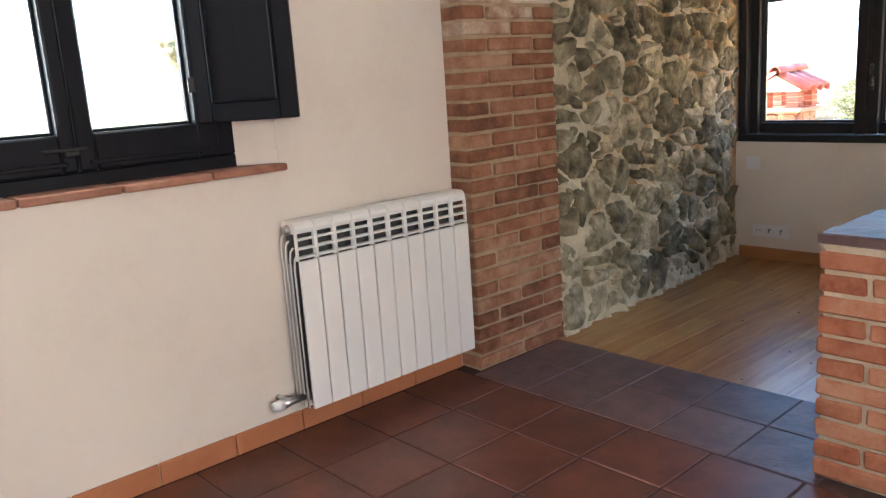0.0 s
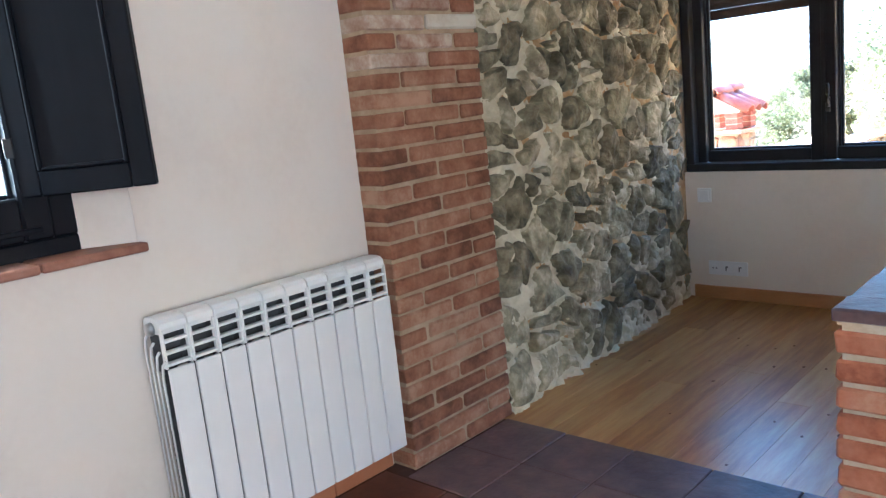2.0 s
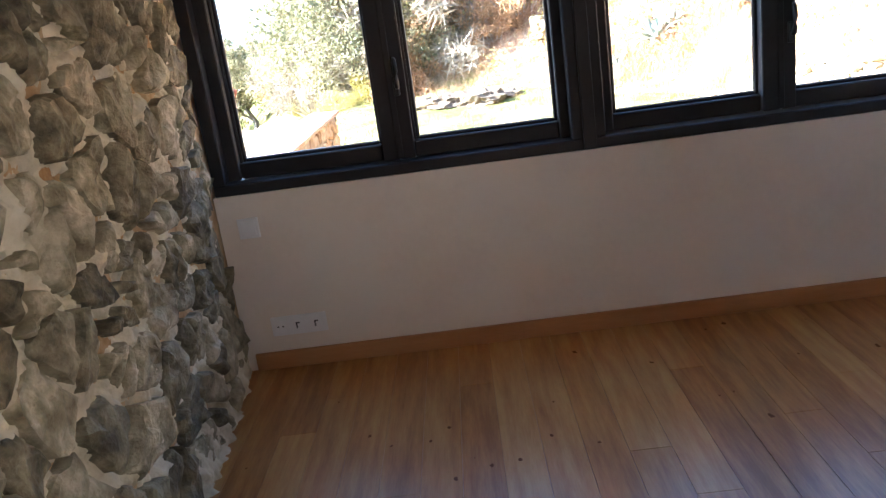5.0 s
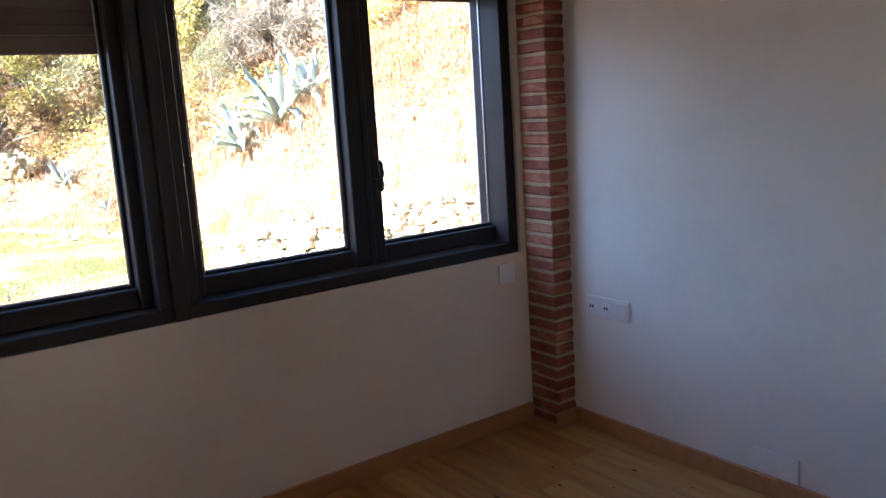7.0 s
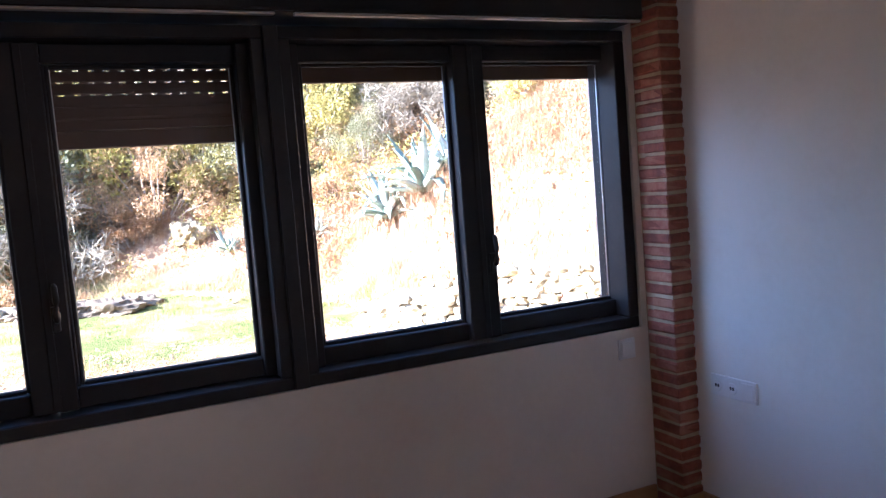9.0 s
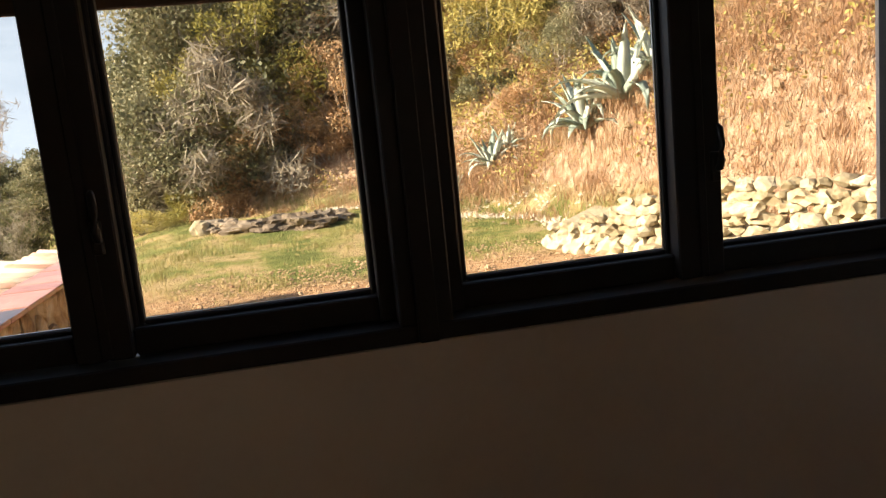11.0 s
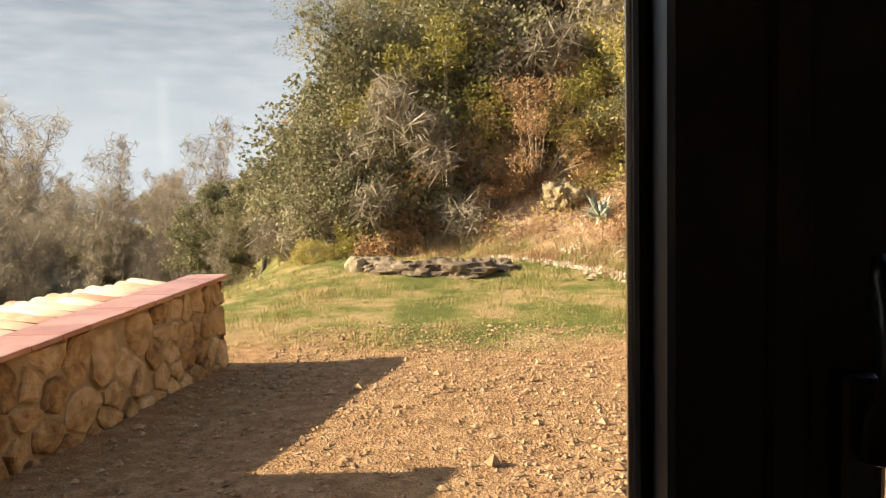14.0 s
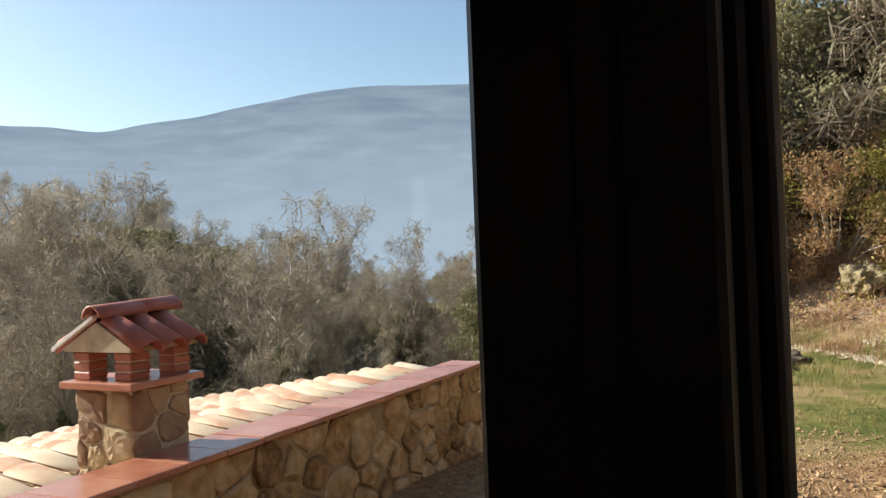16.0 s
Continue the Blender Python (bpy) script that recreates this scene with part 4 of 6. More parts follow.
l.new(edge_y, is_grass.inputs["Value"])
edge_z = node_math("MULTIPLY_ADD", noise_a.outputs[0], 0.5, sep.outputs["Z"])
is_bank = n.new("ShaderNodeMapRange")
is_bank.inputs["From Min"].default_value, is_bank.inputs["From Max"].default_value = 0.05, 0.45
l.new(edge_z, is_bank.inputs["Value"])
mix1, mix2 = n.new("ShaderNodeMix"), n.new("ShaderNodeMix")
for q, f, a, b in ((mix1, is_grass.outputs[0], earth, grass_c), (mix2, is_bank.outputs[0], None, litter)):
    q.data_type = "RGBA"
    l.new(f, q.inputs["Factor"])
    l.new(a if a else mix1.outputs["Result"], q.inputs["A"])
    l.new(b, q.inputs["B"])
gb = n["Principled BSDF"]
l.new(mix2.outputs["Result"], gb.inputs["Base Color"])
gb.inputs["Roughness"].default_value = 0.95
gb.inputs["Specular IOR Level"].default_value = 0.15
gbump = n.new("ShaderNodeBump")
gbump.inputs["Strength"].default_value, gbump.inputs["Distance"].default_value = 1.0, 0.09
l.new(grain, gbump.inputs["Height"])
l.new(gbump.outputs[0], gb.inputs["Normal"])
tagged(new("ground", py_mesh(verts, faces, GROUND, True)), "bare brown earth running into winter grass and a bank", "ground", kind="structure")

# far mountain across the valley
verts, faces = [], []
cols, rows_n = 220, 26
for i in range(cols + 1):
    yaw = radians(-35 + 130 * i / cols)
    deg = math.degrees(yaw)
    top_e = 11.9 + 0.5 * math.sin(radians(deg * 3.1 + 20)) * smooth(70, 30, deg) - 2.1 * smooth(30, 50, deg) + 0.5 * math.exp(-((deg - 28) / 9) ** 2) - 0.35 * math.exp(-((deg - 47.5) / 2.2) ** 2) + 0.25 * noise.noise(Vector((deg * 0.25, 0, 0)))
    for j in range(rows_n + 1):
        f = j / rows_n
        r = 1500 + 1100 * f
        z = -160 + (2600 * math.tan(radians(top_e)) + 160) * f ** 0.85 + 30 * noise.fractal(Vector((deg * 0.12, f * 4, 2)), 1.0, 2.0, 4) * f * (1 - f) * 4
        verts.append((2 - r * math.sin(yaw), 2 + r * math.cos(yaw), z))
for i in range(cols):
    for j in range(rows_n):
        a = i * (rows_n + 1) + j
        faces.append((a, a + rows_n + 1, a + rows_n + 2, a + 1))
tagged(new("backdrop", py_mesh(verts, faces, PAINTED_HAZE, True)), "long mountain ridge with painted blue haze across the valley", "backdrop", kind="structure")


# ---- low wall, tiled roof and chimney ----
LWX0, LWX1, LWY0, LWY1, LWZ = -0.78, -0.46, 2.95, 8.72, 0.385
low_wall = empty("low_stone_wall", (-0.62, 6.0, -0.5), "low ochre rubble stone wall with red tile coping", "stone wall")
wall_core = part("wall_core", box(LWX0 + 0.02, LWY0, -1.2, LWX1 - 0.035, LWY1 - 0.05, LWZ - 0.035), OCHRE_MORTAR, low_wall, "ochre mortar")
OR = np.random.default_rng(5)
WLEN, WHGT = LWY1 - LWY0 - 0.03, 0.95
for poly in voronoi(OR, WLEN, WHGT, 120, relax=2, wide=1.25):
    me, c = rubble_mesh(OR, poly, OR.uniform(0.003, 0.012), OR.uniform(0.018, 0.036), OCHRE_STONE, 16, 0.016)
    low = 0.05 * smooth(0.6, 0.0, c[1])
    piece("stone", me, wall_core, Matrix.Translation((LWX1 - 0.036 + low, LWY0 + c[0], -0.60 + c[1])) @ Matrix(((0, 0, 1, 0), (1, 0, 0, 0), (0, 1, 0, 0), (0, 0, 0, 1))))
for poly in voronoi(OR, 0.34, WHGT, 10, relax=2):
    me, c = rubble_mesh(OR, poly, 0.006, 0.030, OCHRE_STONE, 16, 0.016)
    piece("stone", me, wall_core, Matrix.Translation((LWX1 - c[0], LWY1 - 0.052, -0.60 + c[1])) @ Matrix(((-1, 0, 0, 0), (0, 0, 1, 0), (0, 1, 0, 0), (0, 0, 0, 1))))
cop = mesh_of(box(-0.175, -0.141, -0.018, 0.175, 0.141, 0.014, 0.006, segs=2), COPING)
for k in range(20):
    piece("coping_tile", cop, low_wall, Matrix.Translation((-0.605, LWY0 + 0.15 + 0.289 * k, LWZ - 0.006 + 0.0015 * math.sin(k * 3.7))))

# roof falling away behind the coping
ROOF_A, ROOF_B = (-0.78, 0.345), (-3.75, -0.15)
roof = empty("tiled_roof", (-2.2, 5.8, 0.0), "pale terracotta barrel tile roof below the low wall", "roof")
part("roof_deck", prism([(ROOF_A[0], ROOF_A[1] - 0.05), (ROOF_B[0], ROOF_B[1] - 0.05), (ROOF_B[0], ROOF_B[1] - 0.16), (ROOF_A[0], ROOF_A[1] - 0.16)], "y", 2.9, 8.68), PALE_MORTAR, roof)
part("gable_wall", boxes([(ROOF_B[0] + 0.25, 2.9, -4.2, ROOF_B[0] + 0.5, 8.5, -0.34), (ROOF_B[0] + 0.5, 8.25, -4.2, -0.8, 8.5, -0.34)]), OCHRE_STONE, roof)
slope = math.atan2(ROOF_A[1] - ROOF_B[1], ROOF_A[0] - ROOF_B[0])


def barrel(length, r0, r1, thick, mat, steps=8):
    """A half-round clay tile, tapering, open below; runs along +x."""
    v, f = [], []
    for x, r in ((0, r0), (length, r1)):
        for rr in (r, r - thick):
            for k in range(steps + 1):
                a = math.pi * k / steps
                v.append((x, rr * math.cos(a), rr * math.sin(a)))
    n1 = steps + 1
    for k in range(steps):
        f.append((k, k + 1, 2 * n1 + k + 1, 2 * n1 + k))
        f.append((n1 + k + 1, n1 + k, 3 * n1 + k, 3 * n1 + k + 1))
        f.append((k + 1, k, n1 + k, n1 + k + 1))
        f.append((2 * n1 + k, 2 * n1 + k + 1, 3 * n1 + k + 1, 3 * n1 + k))
    f.append((0, 2 * n1, 3 * n1, n1))
    f.append((steps, n1 + steps, 3 * n1 + steps, 2 * n1 + steps))
    return py_mesh(v, f, mat, True)


tile_me = barrel(0.44, 0.082, 0.098, 0.012, ROOF_TILE)
dx, dz = ROOF_B[0] - ROOF_A[0], ROOF_B[1] - ROOF_A[1]
run = math.hypot(dx, dz)
for c in range(27):
    y = 3.02 + c * 0.212
    for k in range(8):
        f = (k * 0.372) / run
        x, z = ROOF_A[0] + dx * f, ROOF_A[1] + dz * f
        if -1.25 < x < -0.70 and 4.9 < y < 5.5:
            continue
        piece("roof_tile", tile_me, roof, Matrix.Translation((x, y + OR.uniform(-0.006, 0.006), z - 0.035)) @ Euler((0, 0.03 - slope, math.pi + OR.uniform(-0.015, 0.015))).to_matrix().to_4x4() @ Matrix.Diagonal((1, 1, 0.30, 1)))
bm = bmesh.new()
for c in range(28):
    y = 2.914 + c * 0.212
    box(ROOF_A[0] + dx, y - 0.07, ROOF_A[1] - 0.06, ROOF_A[0], y + 0.07, ROOF_A[1] - 0.045, bm=bm)
for v in bm.verts:
    v.co.z += (v.co.x - ROOF_A[0]) / dx * dz
part("trough_tiles", bm, ROOF_TILE, roof)

# chimney
chim = empty("chimney", (-0.96, 5.19, 0.3), "small stone chimney with a red tiled cap on brick piers", "chimney")
CX0, CX1, CY0, CY1 = -1.16, -0.77, 4.99, 5.39
shaft = part("shaft", box(CX0 + 0.012, CY0 + 0.012, 0.0, CX1 - 0.012, CY1 - 0.012, 0.73), PALE_MORTAR, chim, "pale mortar shaft")
CR = np.random.default_rng(12)
for side in range(4):
    for poly in voronoi(CR, 0.39, 0.55, 9, relax=2):
        me, c = stone_mesh(CR, poly, 0.008, 0.016, CHIM_STONE, 0.003)
        if side == 0:
            m = Matrix.Translation((CX0 + c[0], CY0 + 0.012, 0.17 + c[1])) @ Matrix(((1, 0, 0, 0), (0, 0, -1, 0), (0, 1, 0, 0), (0, 0, 0, 1)))
        elif side == 1:
            m = Matrix.Translation((CX1 - 0.012, CY0 + c[0], 0.17 + c[1])) @ Matrix(((0, 0, 1, 0), (1, 0, 0, 0), (0, 1, 0, 0), (0, 0, 0, 1)))
        elif side == 2:
            m = Matrix.Translation((CX1 - c[0], CY1 - 0.012, 0.17 + c[1])) @ Matrix(((-1, 0, 0, 0), (0, 0, 1, 0), (0, 1, 0, 0), (0, 0, 0, 1)))
        else:
            m = Matrix.Translation((CX0 + 0.012, CY1 - c[0], 0.17 + c[1])) @ Matrix(((0, 0, -1, 0), (-1, 0, 0, 0), (0, 1, 0, 0), (0, 0, 0, 1)))
        piece("stone", me, shaft, m)
part("lip", box(CX0 - 0.05, CY0 - 0.05, 0.722, CX1 + 0.05, CY1 + 0.05, 0.758, 0.006, segs=2), COPING, chim, "red tile lip")
pb = brick_mesh(CR, 0.115, 0.115, 0.040, RED_TILE)
for px in (CX0 + 0.055, CX1 - 0.055):
    for py in (CY0 + 0.055, CY1 - 0.055):
        pier = part("pier", box(px - 0.05, py - 0.05, 0.758, px + 0.05, py + 0.05, 0.905), PALE_MORTAR, chim)
        for k in range(3):
            piece("brick", pb, pier, Matrix.Translation((px, py, 0.782 + 0.049 * k)))
CM = (CX0 + CX1) / 2
part("cap", prism([(CX0 - 0.03, 0.905), (CX1 + 0.03, 0.905), (CX1 + 0.03, 0.925), (CM, 1.05), (CX0 - 0.03, 0.925)], "y", CY0 - 0.03, CY1 + 0.03), PALE_MORTAR, chim, "mortar gable of the cap")
cap_tile = barrel(0.31, 0.062, 0.078, 0.011, RED_TILE)
pitch = math.atan2(1.05 - 0.925, CX1 + 0.03 - CM)
for k in range(3):
    y = CY0 + 0.045 + k * 0.155
    for s in (0, 1):
        piece("cap_tile", cap_tile, chim, Matrix.Translation((CM + (0.01 if s == 0 else -0.01), y, 1.045)) @ Euler((0, 0, 0 if s == 0 else math.pi)).to_matrix().to_4x4() @ Euler((0, pitch, 0)).to_matrix().to_4x4())
ridge_tile = barrel(0.30, 0.062, 0.075, 0.011, RED_TILE)
for k in range(2):
    piece("ridge_tile", ridge_tile, chim, Matrix.Translation((CM, CY0 - 0.06 + 0.25 * k, 1.075 + 0.012 * k)) @ Euler((0, 0, math.pi / 2)).to_matrix().to_4x4())
# mortar verge; its sunlit brightness is put into a white colour
part("verge_board", boxes([(CX0 - 0.10, CY0 - 0.05, 0.0, CM, CY0 - 0.02, 0.02)]), WHITE_ENAMEL, chim, "mortar verge edge with its sunlit brightness painted white")
for v in chim.children[-1].data.vertices:
    v.co.z += 0.905 + (v.co.x - CX0 + 0.10) * math.tan(pitch)


# ---- rocks and the dry stone wall ----
def rock(rng, sx, sy, sz, mat, sub=2, rough=0.25):
    bm = bmesh.new()
    bmesh.ops.create_icosphere(bm, subdivisions=sub, radius=1.0)
    off = Vector(rng.uniform(0, 50, 3))
    for v in bm.verts:
        k = 1 + rough * noise.fractal(v.co * 1.3 + off, 1.0, 2.0, 3)
        q = v.co * k
        v.co = Vector((q.x * sx, q.y * sy, max(q.z, -0.6) * sz))
    return mesh_of(bm, mat)


dry_wall = empty("dry_stone_wall", (4.6, 7.8, -0.4), "tumbled yellowish dry stone retaining wall", "stone wall")
DR = np.random.default_rng(33)
rock_set = [rock(DR, 0.115, 0.085, 0.07, DRY_STONE, 2, 0.55) for _ in range(12)]
WALL_LINE = [(4.05, 9.7), (4.35, 8.9), (4.75, 7.8), (5.25, 6.7), (5.7, 5.6)]
count = 0
for (x0, y0), (x1, y1) in zip(WALL_LINE, WALL_LINE[1:]):
    seg = math.hypot(x1 - x0, y1 - y0)
    for s in range(int(seg / 0.165)):
        f = (s + 0.5) / int(seg / 0.165)
        px, py = x0 + (x1 - x0) * f, y0 + (y1 - y0) * f
        tall = 0.20 + 0.45 * smooth(9.8, 8.0, py)
        for row in range(int(tall / 0.102) + 1):
            big = 1.0 + (0.5 if row == 0 else 0.0) + DR.uniform(-0.25, 0.35)
            m = Matrix.Translation((px + DR.uniform(-0.05, 0.05) + 0.045 * row, py + DR.uniform(-0.06, 0.06), ground_z(px, py) + 0.03 + row * 0.104)) @ Euler((DR.uniform(-0.3, 0.3), DR.uniform(-0.3, 0.3), DR.uniform(0, 6.3))).to_matrix().to_4x4() @ Matrix.Scale(big, 4)
            piece("stone", rock_set[count % 12], dry_wall, m)
            count += 1
part("rubble_backing", prism([(4.22, 9.7), (4.55, 8.9), (4.97, 7.8), (5.5, 6.7), (5.95, 5.6), (7.2, 5.6), (6.4, 9.0), (5.2, 11.0)], "z", -0.6, -0.15), DRY_STONE, dry_wall)

def slab(rng, sx, sy, sz):
    """A weathered rock in layers, its sides stepped and broken."""
    bm = bmesh.new()
    bmesh.ops.create_icosphere(bm, subdivisions=4, radius=1.0)
    off = Vector(rng.uniform(0, 50, 3))
    for v in bm.verts:
        q = v.co * (1 + 0.45 * noise.fractal(v.co * 1.5 + off, 0.9, 2.0, 4))
        layer = math.floor(q.z * 3.2) / 3.2
        q.z = layer + (q.z - layer) * 0.35
        q.x *= 1 + 0.16 * noise.noise(Vector((layer * 7, 0, 0)) + off)
        q.y *= 1 + 0.16 * noise.noise(Vector((0, layer * 7, 0)) + off)
        v.co = Vector((q.x * sx, q.y * sy, max(q.z, -0.7) * sz))
    return mesh_of(bm, BOULDER)


boulders = [(1.35, 13.9, 0.46, 0.40, 0.20), (0.85, 14.1, 0.50, 0.4, 0.17), (0.35, 14.35, 0.45, 0.35, 0.14), (-0.1, 14.7, 0.34, 0.3, 0.16), (1.75, 14.3, 0.35, 0.3, 0.12)]
for x, y, sx, sy, sz in boulders:
    ob = new("boulder", slab(DR, sx, sy, sz))
    ob.location = (x, y, ground_z(x, y) + sz * 0.25)
    tagged(ob, "flat layered brown boulder in the grass", "boulder", "boulders by the bank")
ob = new("boulder", rock(DR, 0.17, 0.15, 0.19, DRY_STONE, 3, 0.3))
ob.location = (-0.45, 14.6, ground_z(-0.45, 14.6) + 0.05)
tagged(ob, "pale cream boulder at the end of the rocks", "boulder", "boulders by the bank")

# eroded rock showing through the shrubs
for x, y, sx, sy, sz, up in ((4.35, 18.3, 0.42, 0.5, 0.75, 0.35), (3.05, 16.9, 0.30, 0.35, 0.32, 0.15), (4.9, 18.1, 0.3, 0.4, 0.5, 0.25)):
    face = new("rock_face", rock(DR, sx, sy, sz, DRY_STONE, 4, 0.6))
    face.location = (x, y, ground_z(x, y) + up)
    tagged(face, "pale eroded rock face among the shrubs", "rock")

# clods and gravel on the bare earth
v_all, f_all = [], []
octa = np.array([(1, 0, 0), (-1, 0, 0), (0, 1, 0), (0, -1, 0), (0, 0, 1), (0, 0, -0.6)], float)
octf = [(0, 2, 4), (2, 1, 4), (1, 3, 4), (3, 0, 4), (2, 0, 5), (1, 2, 5), (3, 1, 5), (0, 3, 5)]
GR = np.random.default_rng(90)
for k in range(17000):
    x, y = GR.uniform(-0.3, 5.2), 4.6 + 5.6 * GR.uniform() ** 0.9
    if noise.noise(Vector((x * 1.1, y * 1.1, 9))) < GR.uniform(-0.9, 0.15):
        continue
    s = 0.006 + 0.019 * GR.uniform() ** 4 + (0.026 if GR.uniform() < 0.008 else 0)
    base = len(v_all)
    o = octa * s * GR.uniform(0.6, 1.4, (6, 1)) * (1, 1, 0.7)
    a = GR.uniform(0, 6.3)
    c, q = math.cos(a), math.sin(a)
    z = ground_z(x, y)
    for p in o:
        v_all.append((x + p[0] * c - p[1] * q, y + p[0] * q + p[1] * c, z + p[2] + s * 0.3))
    f_all += [tuple(i + base for i in f) for f in octf]
tagged(new("gravel", py_mesh(v_all, f_all, CLOD)), "scattered brown clods and gravel on bare earth", "gravel", kind="stuff")


# loose pale stones on the bank
v_all, f_all = [], []
for k in range(2600):
    x, y = GR.uniform(2.5, 11), GR.uniform(5, 17)
    b = beyond_edge(x, y)
    if not -0.8 < b < 4.5 or noise.noise(Vector((x * 0.8, y * 0.8, 2))) < GR.uniform(-0.5, 0.3):
        continue
    s = 0.02 + 0.07 * GR.uniform() ** 3
    base = len(v_all)
    o = octa * s * GR.uniform(0.6, 1.4, (6, 1)) * (1, 1, 0.7)
    a, z = GR.uniform(0, 6.3), ground_z(x, y)
    for p in o:
        v_all.append((x + p[0] * math.cos(a) - p[1] * math.sin(a), y + p[0] * math.sin(a) + p[1] * math.cos(a), z + p[2] + s * 0.3))
    f_all += [tuple(i + base for i in f) for f in octf]
tagged(new("loose_stones", py_mesh(v_all, f_all, DRY_STONE)), "loose pale stones lying on the bank", "stones", kind="stuff")

# pale grit washed to the foot of the bank
v_all, f_all = [], []
for k in range(40000):
    x, y = GR.uniform(1.6, 5.2), GR.uniform(10.5, 16.4)
    b = beyond_edge(x, y)
    if abs(b + 0.1 + 0.5 * noise.noise(Vector((x * 0.7, y * 0.7, 6)))) > 0.42 * GR.uniform() ** 0.5:
        continue
    s = 0.008 + 0.030 * GR.uniform() ** 4
    base = len(v_all)
    o = octa * s * GR.uniform(0.6, 1.4, (6, 1)) * (1, 1, 0.7)
    a, z = GR.uniform(0, 6.3), ground_z(x, y)
    for p in o:
        v_all.append((x + p[0] * math.cos(a) - p[1] * math.sin(a), y + p[0] * math.sin(a) + p[1] * math.cos(a), z + p[2] + s * 0.3))
    f_all += [tuple(i + base for i in f) for f in octf]
tagged(new("pale_grit", py_mesh(v_all, f_all, PALE_GRIT)), "pale washed grit along the foot of the bank", "gravel", kind="stuff")


# ---- vegetation ----
def blades(rng, places, count, height, width, lean, spread):
    """Tufts of thin blades at the given places."""
    v, f = [], []
    for x, y, z, s in places:
        for _ in range(count):
            a, r = rng.uniform(0, 6.28), spread * s * rng.uniform() ** 0.5
            bx, by = x + r * math.cos(a), y + r * math.sin(a)
            h = height * s * rng.uniform(0.5, 1.2)
            d = rng.uniform(0, 6.28)
            lx, ly = lean * h * math.cos(d) * rng.uniform(0.2, 1), lean * h * math.sin(d) * rng.uniform(0.2, 1)
            wx, wy = -math.sin(d) * width * 0.5, math.cos(d) * width * 0.5
            k = len(v)
            v += [(bx - wx, by - wy, z), (bx + wx, by + wy, z), (bx + wx * 0.7 + lx * 0.4, by + wy * 0.7 + ly * 0.4, z + h * 0.6), (bx - wx * 0.7 + lx * 0.4, by - wy * 0.7 + ly * 0.4, z + h * 0.6), (bx + lx, by + ly, z + h)]
            f += [(k, k + 1, k + 2, k + 3), (k + 3, k + 2, k + 4)]
    return v, f


VR = np.random.default_rng(14)
spots = []
for _ in range(3600):
    x, y = VR.uniform(-7, 5.5), VR.uniform(8.9, 17)
    if beyond_edge(x, y) < 0.6 and noise.noise(Vector((x * 0.8, y * 0.8, 21))) > VR.uniform(-0.5, 0.25) and (y > 9.6 + 1.2 * noise.noise(Vector((x * 0.7, 0, 4))) or (x < 0.4 and y > 8.9)) and (x > -0.3 or y > 8.8):
        spots.append((x, y, ground_z(x, y) - 0.01, VR.uniform(0.3, 1.0) * (1.6 if noise.noise(Vector((x, y, 7))) > 0.25 else 0.8)))
v, f = blades(VR, spots, 16, 0.10, 0.008, 0.7, 0.15)
tagged(new("grass", py_mesh(v, f, GREEN_GRASS)), "short yellow green winter grass in tufts", "grass", kind="stuff")
spots = []
for _ in range(8500):
    x, y = VR.uniform(-2.5, 14), VR.uniform(4, 24)
    b = beyond_edge(x, y)
    if -0.5 < b < 9 and math.degrees(math.atan2(-(x - 2.1), y - 2.2)) < 14:
        spots.append((x, y, ground_z(x, y) - 0.02, VR.uniform(0.5, 1.3)))
for _ in range(9000):
    x, y = VR.uniform(3.8, 10), VR.uniform(4.5, 15)
    if 0.15 < beyond_edge(x, y) < 3.5 and noise.noise(Vector((x * 1.1, y * 1.1, 30))) > VR.uniform(-0.7, 0.1):
        spots.append((x, y, ground_z(x, y) - 0.02, VR.uniform(0.5, 1.2)))
v, f = blades(VR, spots, 14, 0.22, 0.010, 1.0, 0.26)
tagged(new("dry_grass", py_mesh(v, f, DRY_GRASS)), "rusty brown dry grass covering the bank", "dry grass", kind="stuff")


def leaf_cloud(rng, centres, per, radius, size, flat=0.7, slim=0.55):
    """Many small leaf faces in clumps round the given centres."""
    c = np.repeat(np.asarray(centres, float), per, axis=0)
    m = len(c)
    p = rng.normal(0, 1, (m, 3))
    p /= np.linalg.norm(p, axis=1)[:, None]
    p *= radius * rng.uniform(0.25, 1.0, (m, 1)) ** 0.6
    p[:, 2] *= flat
    c = c + p
    a = rng.normal(0, 1, (m, 3))
    a /= np.linalg.norm(a, axis=1)[:, None]
    b = np.cross(a, rng.normal(0, 1, (m, 3)))
    b /= np.linalg.norm(b, axis=1)[:, None] + 1e-9
    s = size * rng.uniform(0.6, 1.3, (m, 1))
    v = np.concatenate([c - a * s, c + b * s * slim, c + a * s, c - b * s * slim], axis=1).reshape(-1, 3)
    f = np.arange(4 * m).reshape(-1, 4)
    return v, f


